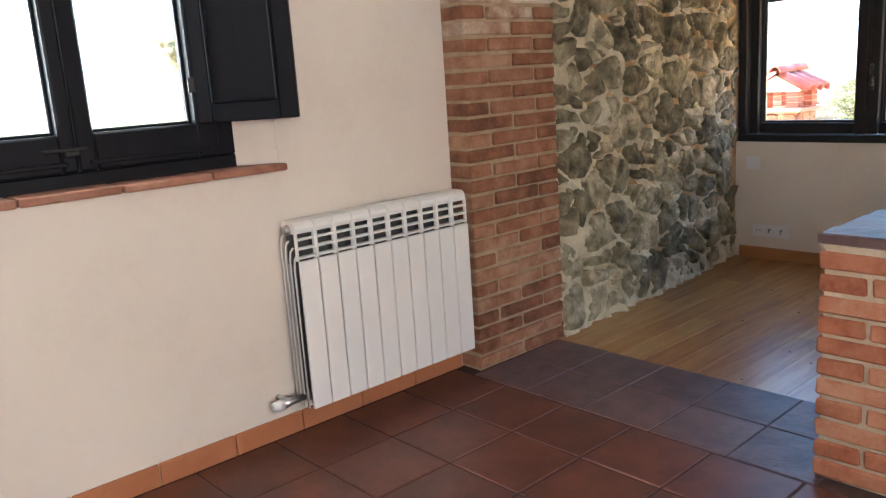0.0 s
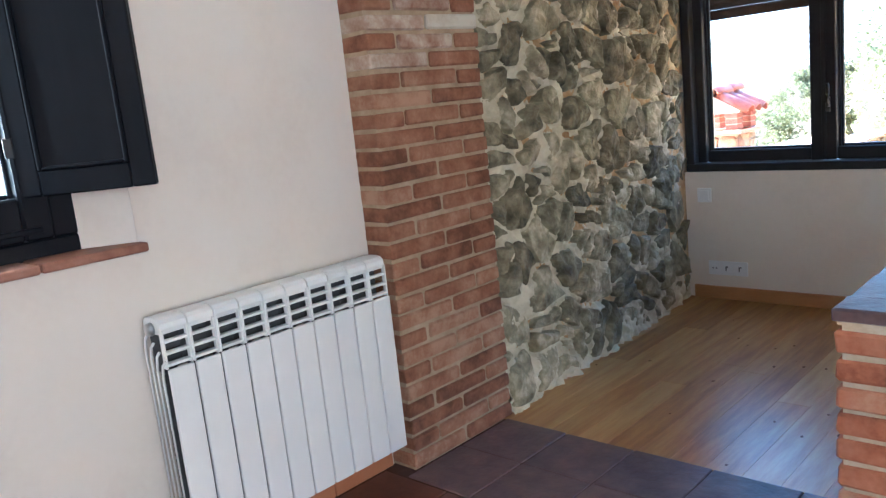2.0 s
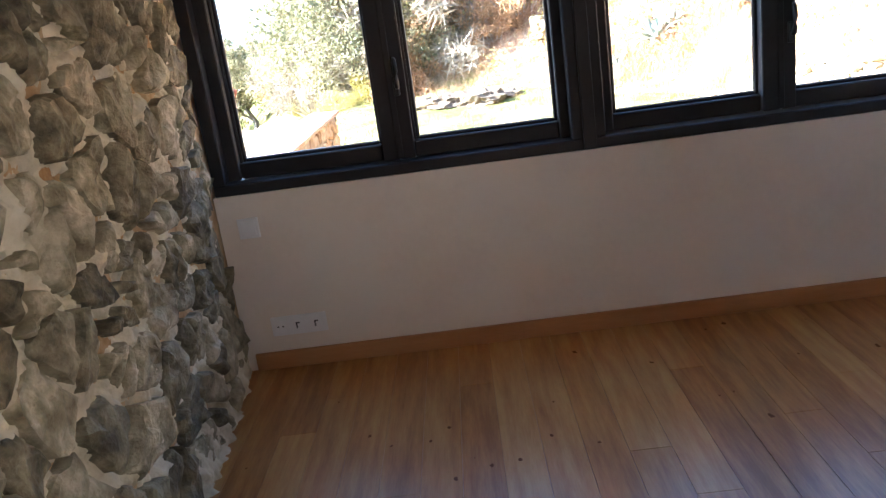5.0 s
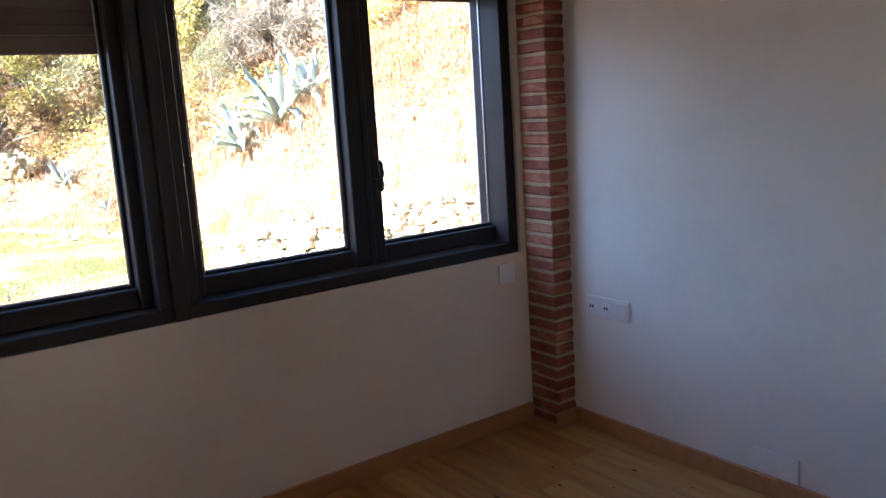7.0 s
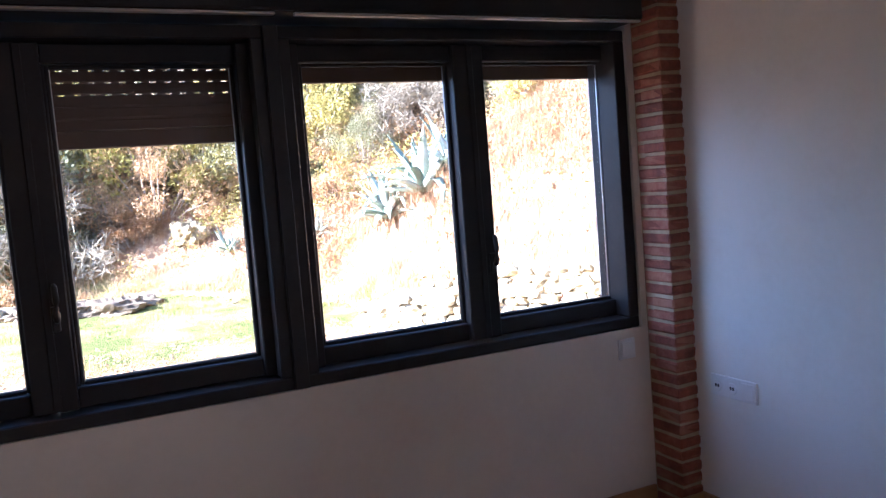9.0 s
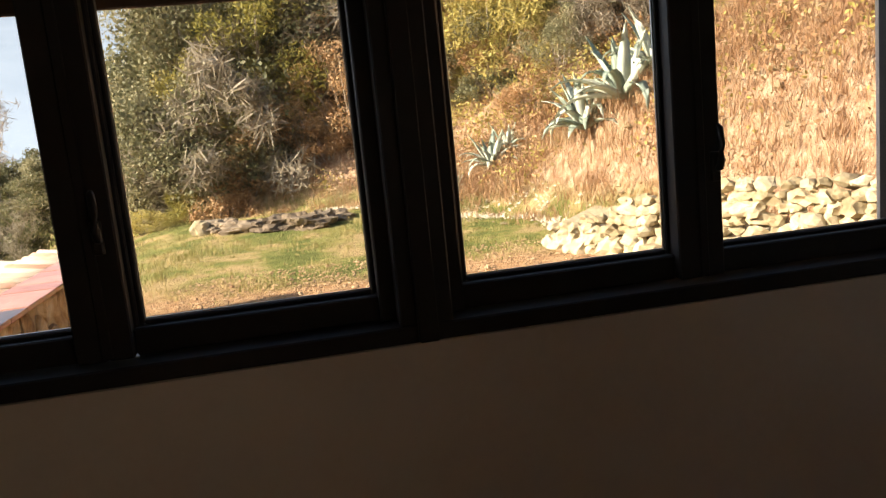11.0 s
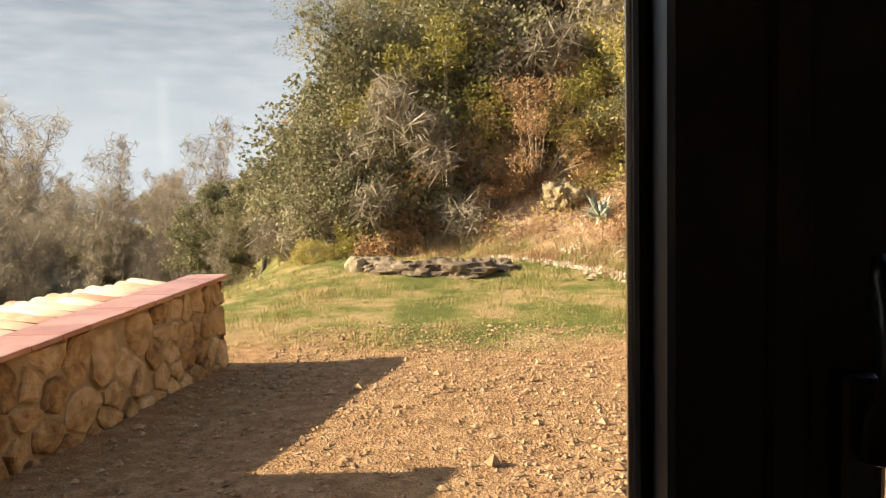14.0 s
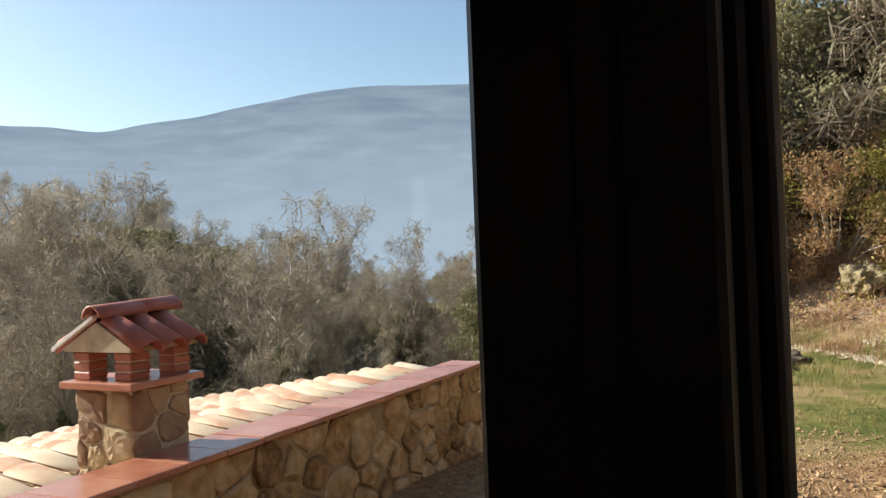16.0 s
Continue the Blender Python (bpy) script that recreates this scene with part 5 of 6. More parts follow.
def limbs(rng, start, heading, length, radius, depth, out, tips, split=3, bend=0.25, sides=5, up=0.12):
    """Branches that fork, written as tapered tubes into out; tips collects the ends."""
    pts, p, d = [start], Vector(start), Vector(heading).normalized()
    n_seg = 4
    for _ in range(n_seg):
        d = (d + Vector(rng.normal(0, bend, 3)) + Vector((0, 0, up))).normalized()
        p = p + d * (length / n_seg)
        pts.append(p.copy())
    rad = [radius * (1 - 0.55 * k / n_seg) for k in range(n_seg + 1)]
    out.append(tube(pts, rad, sides if radius > 0.02 else 3))
    if depth == 0:
        tips.append(tuple(pts[-1]))
        tips.append(tuple((Vector(pts[-1]) + Vector(pts[-2])) / 2))
        return
    for k in range(split):
        at = pts[2 + (k % 3)] if k < split - 1 else pts[-1]
        side = Vector(rng.normal(0, 1, 3))
        side.z = abs(side.z) * 0.5
        limbs(rng, at, d * 0.7 + side.normalized() * 0.75, length * rng.uniform(0.55, 0.78), radius * 0.5, depth - 1, out, tips, split, bend, sides, up)


def joined(tubes):
    v, f = [], []
    for tv, tf in tubes:
        k = len(v)
        v += [tuple(p) for p in tv]
        f += [tuple(i + k for i in face_) for face_ in tf]
    return v, f


def evergreen(seed, height, leafmat, label, per=185, size=0.026, name="oak_tree", slim=0.48):
    rng = np.random.default_rng(seed)
    ob = empty(name, (0, 0, 0), label, "tree", "trees of the hillside")
    out, tips = [], []
    limbs(rng, (0, 0, -0.2), (rng.normal(0, 0.1), rng.normal(0, 0.1), 1), height * 0.42, height * 0.026, 3, out, tips, 4, 0.22, 6, 0.10)
    v, f = joined(out)
    part("trunk", py_mesh(v, f, BARK, True), BARK, ob)
    tips = np.array(tips)
    low = tips + rng.normal(0, height * 0.05, tips.shape) - (0, 0, height * 0.12)
    centres = np.concatenate([tips, low])
    v, f = leaf_cloud(rng, centres, per, height * 0.066, size, 0.8, slim)
    part("crown", py_mesh(v, f, leafmat), leafmat, ob)
    return ob


def bare_tree(seed, height, label, ivy=False):
    rng = np.random.default_rng(seed)
    ob = empty("bare_tree", (0, 0, 0), label, "tree", "bare trees of the valley")
    out, tips = [], []
    p, top_p = [], []
    for k in range(9):
        p.append((rng.normal(0, 0.05) * k * 0.5, rng.normal(0, 0.05) * k * 0.5, -0.3 + height * k / 8))
    out.append(tube(p, [height * 0.011 * (1 - 0.105 * k) for k in range(9)], 6))
    for k in range(2, 9):
        for _ in range(3):
            a = rng.uniform(0, 6.28)
            limbs(rng, p[k], (math.cos(a), math.sin(a), 0.9), height * rng.uniform(0.14, 0.24), height * 0.0046, 2, out, tips, 4, 0.2, 3, 0.16)
    v, f = joined(out)
    part("trunk", py_mesh(v, f, TWIG, True), TWIG, ob)
    v, f = leaf_cloud(rng, tips, 4, height * 0.035, 0.30, 1.0, 0.05)
    part("twigs", py_mesh(v, f, TWIGGY), TWIGGY, ob)
    if ivy:
        centres = [(q[0] + rng.normal(0, 0.12), q[1] + rng.normal(0, 0.12), z) for q in p[:6] for z in np.linspace(q[2], q[2] + height / 8, 6)]
        centres += [tuple(Vector(p[3]) + Vector((s * 0.35 * j, 0.1 * j, 0.28 * j))) for s in (-1, 1) for j in range(1, 6)]
        v, f = leaf_cloud(rng, centres, 60, height * 0.032, 0.09)
        part("ivy", py_mesh(v, f, IVY_LEAF), IVY_LEAF, ob, "green ivy on the trunk")
    return ob


def bush(seed, width, height, leafmat, label, size=0.05, per=60, clumps=34, name="shrub", slim=0.55):
    rng = np.random.default_rng(seed)
    ob = empty(name, (0, 0, 0), label, "shrub", "shrubs of the bank" if name != "undergrowth" else "undergrowth of the valley")
    out, centres = [], []
    for k in range(clumps):
        a, r = rng.uniform(0, 6.28), rng.uniform() ** 0.5 * width
        h = height * (1 - (r / width) ** 2 * 0.75) * rng.uniform(0.35, 1.0)
        q = (r * math.cos(a), r * math.sin(a), h)
        centres.append(q)
        out.append(tube([(q[0] * 0.2, q[1] * 0.2, -0.1), (q[0] * 0.6, q[1] * 0.6, h * 0.55), q], [0.016, 0.011, 0.004], 4))
    v, f = joined(out)
    part("stems", py_mesh(v, f, TWIG), TWIG, ob)
    v, f = leaf_cloud(rng, centres, per, width * 0.24, size, 0.9, slim)
    part("foliage", py_mesh(v, f, leafmat), leafmat, ob)
    return ob


def agave(seed, size, label):
    """A rosette of thick, channelled, pointed leaves, some bent over."""
    rng = np.random.default_rng(seed)
    ob = empty("agave", (0, 0, 0), label, "agave", "agaves on the bank")
    for k in range(26):
        a, lift = k * 2.4, 0.15 + 1.2 * (k / 26)
        L = size * rng.uniform(0.75, 1.15) * (1 if k < 22 else 0.8)
        droop = rng.uniform(0.8, 3.2) if k < 18 else rng.uniform(0, 0.4)
        v, f, p, el = [], [], Vector((0.05 * math.cos(a), 0.05 * math.sin(a), 0.06)), lift
        for s in range(8):
            t = s / 7
            w = size * 0.092 * (0.75 + 0.7 * t if t < 0.35 else 1.0 * (1 - ((t - 0.35) / 0.65) ** 1.6) + 0.01)
            d = Vector((math.cos(a) * math.cos(el), math.sin(a) * math.cos(el), math.sin(el)))
            n_side = Vector((-math.sin(a), math.cos(a), 0))
            up = n_side.cross(d) * -1
            v += [p - n_side * w + up * w * 0.35, p - up * 0.012 * size, p + n_side * w + up * w * 0.35, p - up * 0.045 * size * (1 - t)]
            p = p + d * (L / 7)
            el -= droop / 7 * (1.6 * t + 0.2)
        for s in range(7):
            b = s * 4
            f += [(b, b + 1, b + 5, b + 4), (b + 1, b + 2, b + 6, b + 5), (b + 2, b + 3, b + 7, b + 6), (b + 3, b, b + 4, b + 7)]
        part("leaf", py_mesh(v, f, AGAVE_LEAF, True), AGAVE_LEAF, ob)
    return ob


def stand(ob, x, y, scale, turn, sink=0.05, first=False):
    m = Matrix.Translation((x, y, ground_z(x, y) - sink)) @ Euler((0, 0, turn)).to_matrix().to_4x4() @ Matrix.Scale(scale, 4)
    if first:
        ob.matrix_basis = m
        return ob
    return copy_thing(ob, m)


ag = agave(3, 0.95, "large blue green agave with bent pointed leaves")
stand(ag, 5.85, 11.3, 1.12, 0.4, first=True)
stand(ag, 6.35, 11.2, 0.9, 2.0)
stand(ag, 5.52, 12.0, 0.85, 4.0)
small = agave(8, 0.55, "small grey green agave among dry grass")
stand(small, 4.62, 14.2, 1.15, 1.0, first=True)
stand(small, 4.95, 14.3, 0.8, 3.0)
stand(small, 3.62, 15.9, 0.8, 2.0)
stand(small, 3.91, 14.2, 0.5, 5.0)

TR = np.random.default_rng(77)


def scatter(kinds, rows):
    """Stands things at the given yaw, distance and scale, the first of each kind in place, the rest as copies."""
    used = set()
    for k, (yaw, d, s, which) in enumerate(rows):
        x, y = 2.1 - d * math.sin(radians(yaw)), 2.2 + d * math.cos(radians(yaw))
        stand(kinds[which], x, y, s, TR.uniform(0, 6.28), 0.1, which not in used)
        used.add(which)


oaks = [evergreen(1, 6.0, OAK_LEAF, "dense evergreen oak with grey green crown"), evergreen(2, 5.0, OAK_LEAF, "evergreen oak leaning from the bank"), evergreen(4, 4.2, OLIVE_LEAF, "yellowish green young tree on the slope", 180, 0.026, "young_tree")]
rows = [(6.8, 18.2, 0.95, 0), (10.4, 18.8, 0.88, 0), (2.6, 18.6, 0.9, 0), (-0.5, 19.0, 0.9, 1), (-6.5, 19.6, 0.9, 1), (3.8, 20, 1.0, 1), (1.5, 21, 0.95, 0), (14.2, 19, 0.42, 2), (-1.5, 22, 0.9, 1), (11.5, 16.6, 0.36, 2), (13.8, 17.2, 0.36, 1), (16.8, 18.5, 0.36, 2), (5.2, 17.2, 0.55, 2), (9.0, 16.6, 0.42, 1), (-5, 23, 0.8, 2), (-9, 23, 0.8, 0), (-13, 24, 0.8, 2), (-18, 24, 0.8, 1), (-23, 23, 0.8, 2), (-29, 22, 0.8, 0), (-35, 21, 0.8, 2), (-41, 21, 0.8, 0),
        (3, 27, 1.1, 0), (6, 26, 1.0, 1), (-4, 28, 1.0, 2), (-12, 29, 1.0, 0), (-22, 29, 1.0, 2), (-31, 29, 1.0, 0), (0.5, 18.8, 0.6, 2), (-8, 19.5, 0.5, 2), (4.5, 23, 1.1, 1)]
scatter(oaks, rows)

shrubs = [bush(31, 0.8, 0.9, DRY_LEAF, "twiggy rusty brown winter shrub", 0.032, 110), bush(32, 0.7, 0.75, OAK_LEAF, "low dark green shrub on the bank", 0.028, 130), bush(35, 0.7, 0.8, OLIVE_LEAF, "yellow green broom-like shrub", 0.05, 110, slim=0.12)]
rows = []
for _ in range(250):
    yaw, d = TR.uniform(-48, 13), TR.uniform(11, 27)
    x, y = 2.1 - d * math.sin(radians(yaw)), 2.2 + d * math.cos(radians(yaw))
    b = beyond_edge(x, y)
    if b < 1.0 or math.hypot(x - 5.9, y - 11.8) < 1.3 or (b < 2.6 and TR.uniform() < 0.55):
        continue
    rows.append((yaw, d, TR.uniform(0.6, 1.5) * (1 if b > 3 else 0.7), int(TR.choice([0, 0, 0, 1, 2, 2]))))
brush_a, brush_b = [], []
for _ in range(1500):
    x, y = TR.uniform(3.0, 12), TR.uniform(5.5, 16)
    if 0.2 < beyond_edge(x, y) < 4 and noise.noise(Vector((x * 0.9, y * 0.9, 3))) > TR.uniform(-0.35, 0.4) and math.hypot(x - 5.9, y - 11.8) > 1.0:
        (brush_b if TR.uniform() < 0.35 else brush_a).append((x, y, ground_z(x, y) + TR.uniform(0.0, 0.15)))
for _ in range(5200):
    yaw, d = TR.uniform(-52, 13), TR.uniform(11.5, 30)
    x, y = 2.1 - d * math.sin(radians(yaw)), 2.2 + d * math.cos(radians(yaw))
    if beyond_edge(x, y) > 1.1 + 2.0 * noise.noise(Vector((x, y, 1))) and math.hypot(x - 5.9, y - 11.8) > 1.2:
        (brush_a if noise.noise(Vector((x * 0.45, y * 0.45, 8))) + TR.uniform(-0.3, 0.3) > 0 else brush_b).append((x, y, ground_z(x, y) + TR.uniform(0.0, 0.25 + 0.5 * smooth(1, 5, beyond_edge(x, y)))))
for nm, centres, lm, tx in (("dry_brush", brush_a, DRY_LEAF, "tangled brown winter brush over the slope"), ("green_brush", brush_b, OLIVE_LEAF, "olive green brush over the slope")):
    v, f = leaf_cloud(TR, centres, 40, 0.36, 0.032, 0.9)
    tagged(new(nm, py_mesh(v, f, lm)), tx, "brush", kind="stuff")
rows += [(9, 15.2, 1.2, 0), (11.5, 15.5, 1.0, 2), (6.5, 15.8, 1.3, 0), (3.2, 16.5, 1.3, 0), (14.5, 14.8, 0.7, 2), (0.5, 15.5, 1.0, 0)]
scatter(shrubs, rows)
thickets = [bush(36, 1.2, 2.4, TWIGGY, "tall grey brown leafless thicket on the bank", 0.17, 120, 46, "thicket", 0.06), bush(37, 1.1, 2.0, OAK_LEAF, "dense grey green thicket on the bank", 0.022, 300, 44, "thicket"), bush(38, 1.0, 1.7, DRY_LEAF, "russet winter thicket on the bank", 0.026, 240, 40, "thicket", 0.3), bush(39, 1.0, 2.2, OLIVE_LEAF, "tall yellow green broom thicket on the bank", 0.034, 260, 44, "thicket", 0.22)]
rows = [(6.0, 16.9, 1.35, 3), (4.6, 17.3, 1.5, 3), (7.4, 17.4, 1.3, 3), (3.0, 17.8, 1.5, 1), (1.4, 18.0, 1.5, 2), (-0.6, 18.2, 1.6, 0), (-2.6, 17.8, 1.3, 2), (0.4, 19.6, 1.9, 1), (2.4, 19.4, 1.8, 3), (-3.6, 19.4, 1.7, 1), (-7.0, 18.8, 1.5, 0), (5.0, 19.2, 1.9, 1), (11.6, 17.6, 1.25, 1), (13.2, 17.6, 0.9, 1), (12.0, 19.2, 1.3, 1), (8.6, 18.4, 1.9, 1), (-10.5, 16.8, 1.3, 3), (-13.0, 16.2, 1.3, 3), (-5.4, 16.4, 0.8, 3), (2.2, 16.4, 0.8, 2), (9.2, 17.0, 1.3, 1), (10.4, 17.2, 1.4, 1), (10.9, 16.8, 1.05, 1), (12.3, 17.2, 0.75, 1), (7.6, 16.4, 1.0, 0), (8.4, 16.2, 0.8, 2), (15.3, 17.5, 0.55, 0), (14.0, 18.5, 0.62, 1), (12.6, 17.0, 0.7, 0), (11.2, 18.0, 0.95, 1), (9.6, 17.2, 0.9, 2), (8.2, 16.6, 0.9, 0), (13.2, 21, 1.0, 0), (12.0, 20, 1.25, 1), (10.6, 21, 1.4, 0), (6.8, 16.4, 0.8, 1), (5.4, 16.6, 1.0, 2), (15.2, 21, 0.7, 2), (8.8, 20, 1.3, 2)]
for _ in range(120):
    yaw, d = TR.uniform(-44, 11), TR.uniform(14.5, 25)
    x, y = 2.1 - d * math.sin(radians(yaw)), 2.2 + d * math.cos(radians(yaw))
    if beyond_edge(x, y) > 2.2 and math.hypot(x - 6.2, y - 11.8) > 2.2:
        rows.append((yaw, d, TR.uniform(0.45, 1.0), int(TR.choice([0, 0, 1, 2, 2, 3, 3]))))
scatter(thickets, rows)

winter = [bare_tree(51, 9.0, "tall bare winter tree of the valley"), bare_tree(52, 8.0, "bare grey winter tree with fine twigs"), bare_tree(53, 8.5, "bare tree wrapped in green ivy", True)]


def crown_line(yaw):
    """Elevation in degrees that the wood's tops reach against the mountain."""
    return float(np.interp(yaw, [16, 24, 31, 37, 43, 50, 56, 68], [0.9, 0.5, 0.3, 2.5, 4.2, 5.9, 6.7, 7.2]))


def wood_rows(count, near, far, heights, choice, lo, hi, most=1.7):
    got = []
    for _ in range(count):
        yaw, d = TR.uniform(16.5, 67), near + (far - near) * TR.uniform() ** 1.3
        x, y = 2.1 - d * math.sin(radians(yaw)), 2.2 + d * math.cos(radians(yaw))
        which = int(TR.choice(choice))
        s = (1.27 + d * math.tan(radians(crown_line(yaw) + TR.uniform(lo, hi))) - ground_z(x, y)) / heights[which]
        if 0.3 < s < most and not (yaw < 21 and d < 24):
            got.append((yaw, d, s, which))
    return got


rows = [(36.6, 21, 0.64, 2), (54.6, 19, 0.88, 2), (50.5, 22, 0.95, 2), (47.5, 30, 0.85, 2), (56.5, 22, 0.8, 0), (37.0, 42, 1.15, 2), (32.5, 50, 1.05, 1), (49.5, 42, 1.15, 2), (53.5, 40, 1.1, 2), (23.5, 36, 0.72, 0), (27, 44, 0.8, 1), (20.5, 36, 0.72, 1)]
rows += wood_rows(34, 21, 38, (11.5, 10.5, 11.0), [0, 1, 1, 0, 2], -5.5, -0.6, 1.25)
rows += wood_rows(170, 42, 105, (11.5, 10.5, 11.0), [0, 1, 1, 0, 1, 0, 2], -1.9, 0.3)
scatter(winter, rows)
wood = [evergreen(61, 6.0, OAK_LEAF, "grey green wood tree in the valley", 80, 0.065, "wood_tree"), evergreen(62, 6.5, TWIGGY, "grey brown leafless wood tree in the valley", 12, 0.30, "wood_tree", 0.065)]
rows = [(50.5, 50, 1.35, 0), (46.5, 54, 1.15, 0), (18.3, 29, 0.62, 0), (20.3, 33, 0.68, 0), (16.6, 26, 0.45, 0), (24, 38, 0.7, 1), (29, 46, 0.75, 0)]
rows += wood_rows(120, 46, 110, (7.4, 7.8), [0, 0, 1, 1, 1, 1], -2.6, 0.0, 1.7)
scatter(wood, rows)
under = [bush(41, 1.6, 2.2, TWIGGY, "brown twiggy undergrowth of the valley wood", 0.26, 60, 34, "undergrowth", 0.06), bush(42, 1.6, 2.0, OAK_LEAF, "dark green undergrowth of the valley wood", 0.10, 90, 34, "undergrowth")]
rows = []
for _ in range(190):
    rows.append((TR.uniform(15.5, 68), TR.uniform(40, 90), TR.uniform(0.8, 1.6), int(TR.choice([0, 0, 0, 1]))))
scatter(under, [r for r in rows if not (r[1] < 24 and r[0] < 21)])

# ---- bricks, stones, tiles and boards ----
BR = np.random.default_rng(3)
PITCH = 0.0625
full = [brick_mesh(BR, 0.27, 0.13, 0.050, BRICK) for _ in range(4)]
pale = [brick_mesh(BR, 0.27, 0.13, 0.050, BRICK_PALE) for _ in range(3)]
half = [brick_mesh(BR, 0.13, 0.13, 0.050, BRICK) for _ in range(4)]
head = [brick_mesh(BR, 0.112, 0.13, 0.050, BRICK) for _ in range(4)]
quarter = Euler((0, 0, math.pi / 2)).to_matrix().to_4x4()


def jitter(s=0.002):
    return Vector(BR.uniform(-s, s, 3))


# left jamb: stretchers along the reveal, every second course starts with a half brick
for k in range(26):
    z = 0.031 + PITCH * k
    y = 0.0 if k % 2 == 0 else -0.142
    while y < ARCH_D - 0.01:
        y0, y1 = max(0.0, y), min(ARCH_D, y + 0.27)
        if y1 - y0 > 0.04:
            src = full if y1 - y0 > 0.2 else half
            me = src[int(BR.integers(4))]
            if src is full and BR.uniform() < smooth(1.0, 1.6, z) * 0.75 + 0.06:
                me = pale[int(BR.integers(3))]
            wide = 0.27 if src is full else 0.13
            m = Matrix.Translation(Vector((JAMB_L - 0.065, (y0 + y1) / 2, z)) + jitter()) @ quarter @ Matrix.Diagonal(((y1 - y0 - 0.001) / wide, 1, 1, 1))
            piece("brick", me, jamb, m)
        y += 0.284

# arch ring: bricks stand on edge across the thickness of the wall, face to face
ring_n = int(ARCH_LEN / PITCH)
ring_depth = [brick_mesh(BR, 0.049, 0.268, 0.12, BRICK) for _ in range(4)]
ring_half = [brick_mesh(BR, 0.049, 0.128, 0.12, BRICK) for _ in range(3)]
for k in range(ring_n):
    a = arch_at((k + 0.5) * ARCH_LEN / ring_n)
    x0, z0 = arch_point(a)
    x1, z1 = arch_point(a, 0.10)
    turn = Euler((0, math.atan2(x1 - x0, z1 - z0), 0)).to_matrix().to_4x4()
    at = Vector((x0 + (x1 - x0) * 0.58, 0, z0 + (z1 - z0) * 0.58))
    cuts = [(0.134, ring_depth), (0.416, ring_depth)] if k % 2 == 0 else [(0.064, ring_half), (0.275, ring_depth), (0.485, ring_half)]
    for y, src in cuts:
        piece("brick", src[int(BR.integers(len(src)))], arch_wall, Matrix.Translation(at + Vector((0, y, 0)) + jitter()) @ turn)

# half wall: front and end bricks, tiled top
# lit copies of the brick, brightness held in their colour
full_lit = [brick_mesh(BR, 0.27, 0.13, 0.050, BRICK_LIT) for _ in range(4)]
half_lit = [brick_mesh(BR, 0.13, 0.13, 0.050, BRICK_LIT) for _ in range(4)]
for k in range(11):
    z = 0.033 + PITCH * k
    x = HX if k % 2 == 0 else HX - 0.142
    while x < JAMB_R - 0.02:
        x0, x1 = max(HX, x), min(JAMB_R, x + 0.27)
        if x1 - x0 > 0.04:
            src, wide = (full_lit, 0.27) if x1 - x0 > 0.2 else (half_lit, 0.13)
            for y in (0.065, HALF_D - 0.065):
                piece("brick", src[int(BR.integers(4))], half_wall, Matrix.Translation(Vector(((x0 + x1) / 2, y, z)) + jitter()) @ Matrix.Diagonal(((x1 - x0 - 0.001) / wide, 1, 1, 1)))
        x += 0.284
    src = half_lit if k % 2 == 0 else full_lit
    piece("brick", src[int(BR.integers(4))], half_wall, Matrix.Translation(Vector((HX + 0.066, 0.225, z)) + jitter()) @ quarter)
# worn purplish bricks laid flat on top: a row along each edge, a wider row between
for y, deep in ((0.056, 0.112), (0.225, 0.212), (0.394, 0.112)):
    cap = brick_mesh(BR, 0.266, deep, 0.032, SHEEN_TILE)
    for i in range(5):
        x = HX - 0.006 + 0.135 + 0.276 * i
        if x + 0.14 < JAMB_R + 0.02:
            piece("brick", cap, half_wall, Matrix.Translation(Vector((x, y, HZ - 0.016)) + jitter(0.0025)) @ Euler((BR.uniform(-0.010, 0.010), BR.uniform(-0.008, 0.008), BR.uniform(-0.01, 0.01))).to_matrix().to_4x4())
part("mortar_bed", box(HX + 0.004, 0.004, HZ - 0.034, JAMB_R, HALF_D - 0.004, HZ - 0.018), PALE_MORTAR, half_wall)

# corner column bricks, thin red courses
thin = [brick_mesh(BR, 0.098, 0.12, 0.037, BRICK_RED) for _ in range(4)]
side = [brick_mesh(BR, 0.12, 0.158, 0.037, BRICK_RED) for _ in range(4)]
for k in range(49):
    z = 0.026 + 0.05 * k
    piece("brick", thin[k % 4], column, Matrix.Translation(Vector((2.871, 2.357, z)) + jitter(0.0015)))
    piece("brick", side[k % 4], column, Matrix.Translation(Vector((2.882, 2.376, z)) + jitter(0.0015)))

# stones of the rubble wall
basis = Matrix(((along.x, 0, outward.x, 0), (along.y, 0, outward.y, 0), (0, 1, 0, 0), (0, 0, 0, 1)))
for poly in stone_cells:
    me, c = rubble_mesh(SR, poly, SR.uniform(0.010, 0.027), SR.uniform(0.010, 0.038) * (1.0 if STONE_LEN - max(q[0] for q in poly) > 0.10 else 0.2), STONE)
    p = STONE_A + along * float(c[0]) + outward * 0.004
    piece("stone", me, stone_wall, Matrix.Translation((p.x, p.y, float(c[1]))) @ basis)

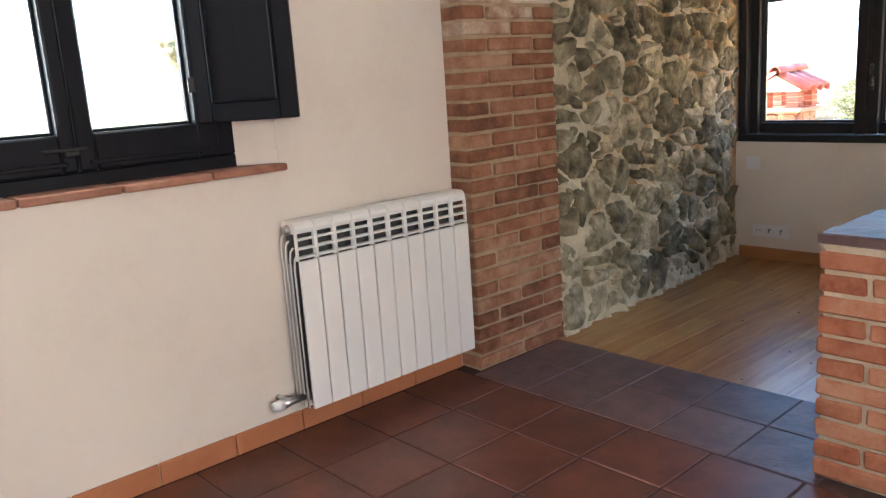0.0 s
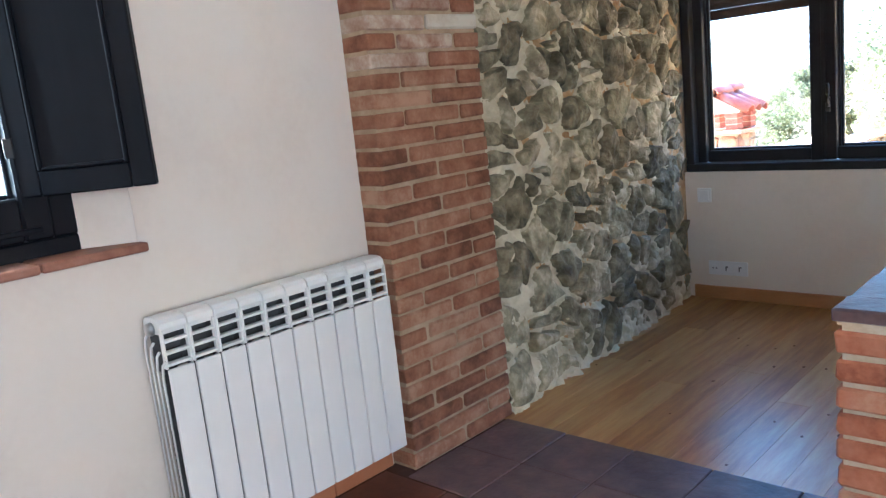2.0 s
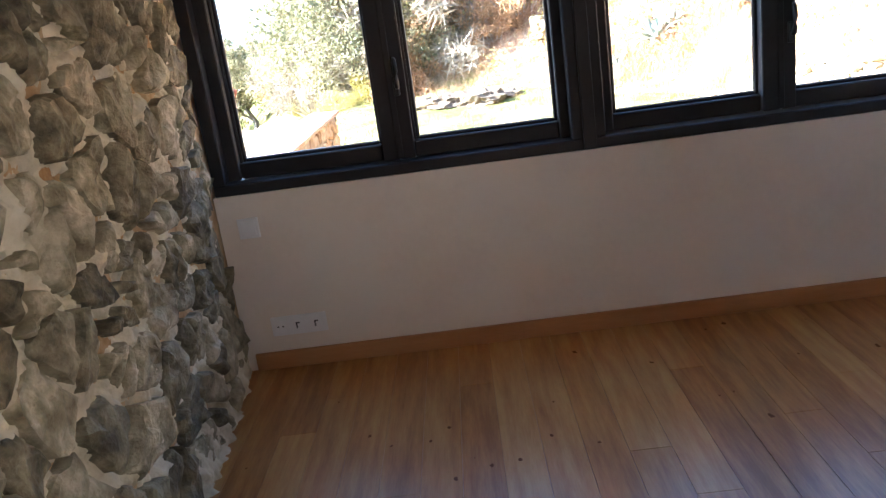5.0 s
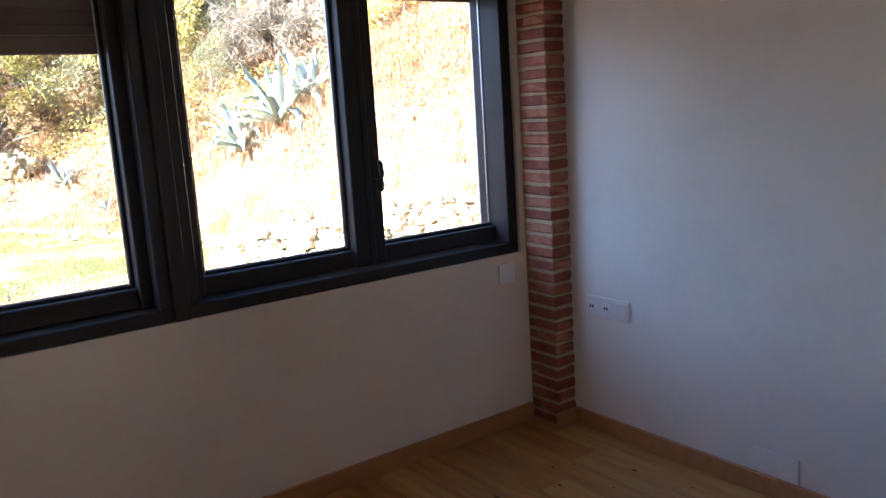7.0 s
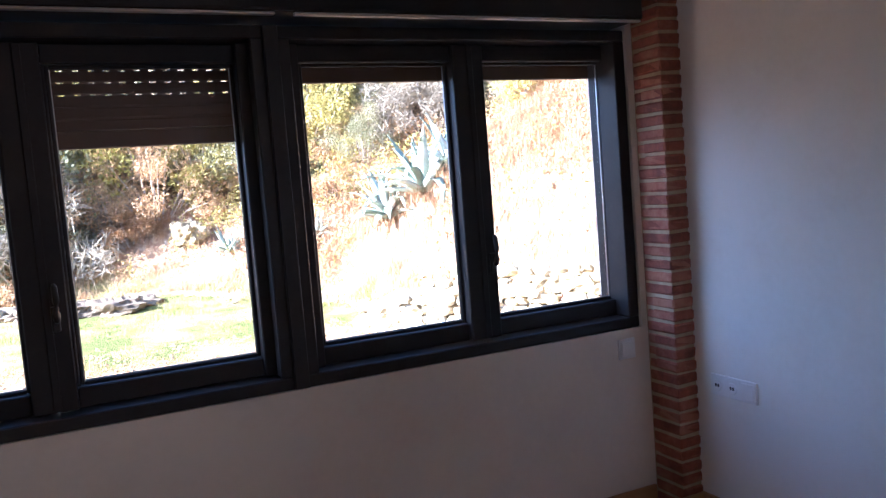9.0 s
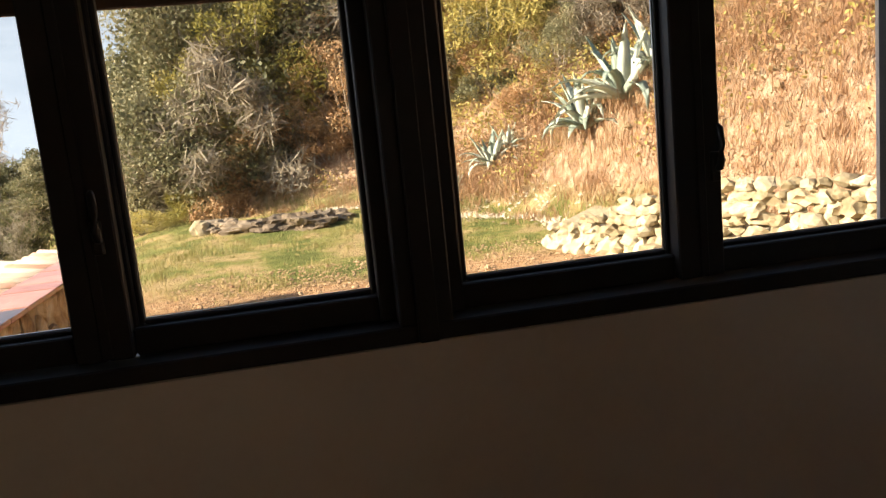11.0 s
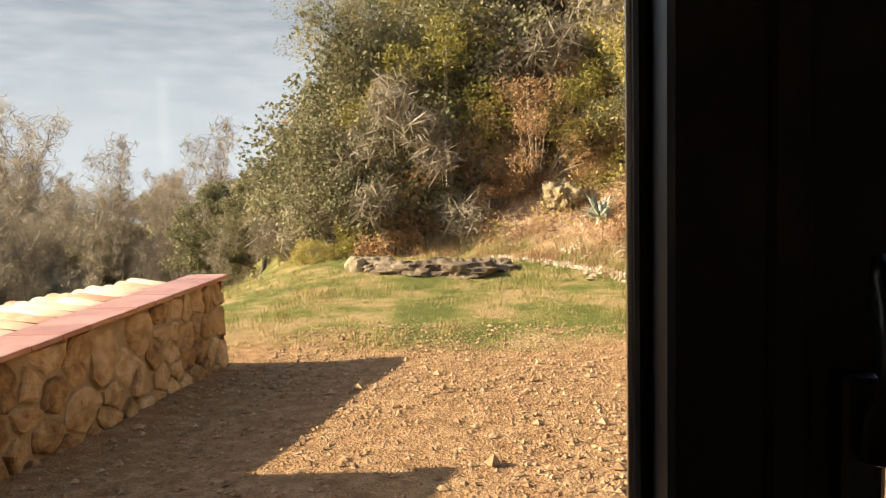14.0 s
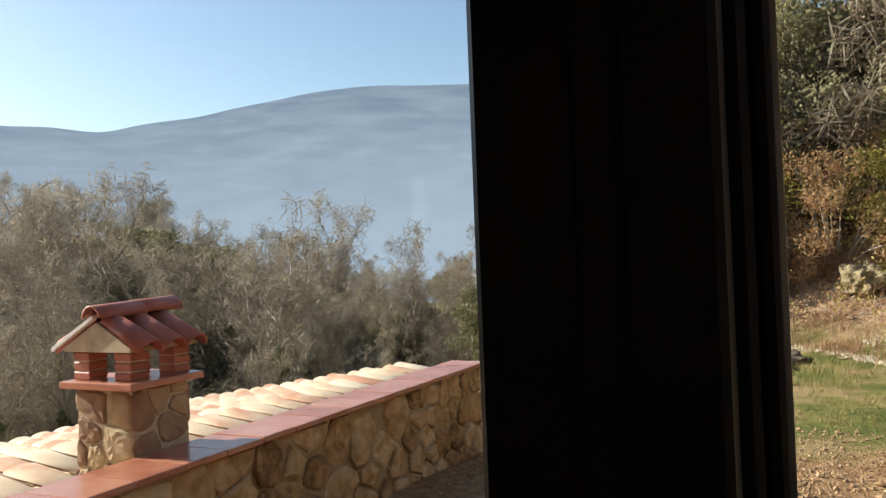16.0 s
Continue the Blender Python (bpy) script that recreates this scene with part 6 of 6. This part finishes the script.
# floor tiles of the first room
tile = mesh_of(box(-0.146, -0.146, -0.012, 0.146, 0.146, 0.0, 0.004), TERRACOTTA)
nx, ny = 14, 15
for i in range(nx):
    for j in range(ny):
        x, y = 0.013 + 0.149 + 0.298 * i, -0.05 - 0.151 - 0.298 * j
        if x + 0.146 > X_EAST or y - 0.146 < Y_BACK:
            continue
        piece("tile", tile, floor_tiles, Matrix.Translation((x, y, 0.0 + BR.uniform(-0.0012, 0.0012))) @ Euler((BR.uniform(-0.003, 0.003), BR.uniform(-0.003, 0.003), 0)).to_matrix().to_4x4())
# threshold tiles, with the blue sheen in their colour
thr = mesh_of(box(-0.139, -0.139, -0.012, 0.139, 0.139, 0.0, 0.0025), SHEEN_TILE)
for i in range(5):
    for j in range(2):
        piece("tile", thr, threshold, Matrix.Translation((JAMB_L + 0.141 + 0.283 * i, 0.092 + 0.283 * j, 0.001 + BR.uniform(-0.001, 0.001))) @ Euler((BR.uniform(-0.003, 0.003), BR.uniform(-0.003, 0.003), 0)).to_matrix().to_4x4())

# pine boards running towards the window, with knots
BW = 0.122
knot_v, knot_f = [], []
for i in range(26):
    x0 = -0.16 + BW * i
    x1 = min(x0 + BW - 0.0007, X_RIGHT)
    if X_RIGHT - x1 < 0.05:
        x1 = X_RIGHT
    if x1 - x0 < 0.05:
        continue
    y = ARCH_D - 0.04
    cut = ARCH_D + BR.uniform(0.35, 1.6)
    for a, b in ((y, cut), (cut, Y_WIN)):
        if x1 - x0 < 0.02:
            continue
        part("board", box(x0, a + 0.0004, -0.012, x1, b - 0.0004, 0.0, 0.0007), PINE, floor_boards)
    for _ in range(int(BR.integers(1, 5))):
        kx, ky, r = BR.uniform(x0 + 0.02, x1 - 0.02), BR.uniform(y + 0.05, Y_WIN - 0.05), BR.uniform(0.003, 0.0095)
        k = len(knot_v)
        knot_v.append((kx, ky, 0.0006))
        for s in range(9):
            an = 2 * math.pi * s / 9
            rr = r * BR.uniform(0.45, 1.35)
            knot_v.append((kx + rr * math.cos(an), ky + 1.5 * rr * math.sin(an), 0.0004))
        knot_f += [(k, k + 1 + s, k + 1 + (s + 1) % 9) for s in range(9)]
part("knots", py_mesh(knot_v, knot_f, KNOT), KNOT, floor_boards, "dark brown knots")
tagged(floor_boards.children[-1], kind="stuff")
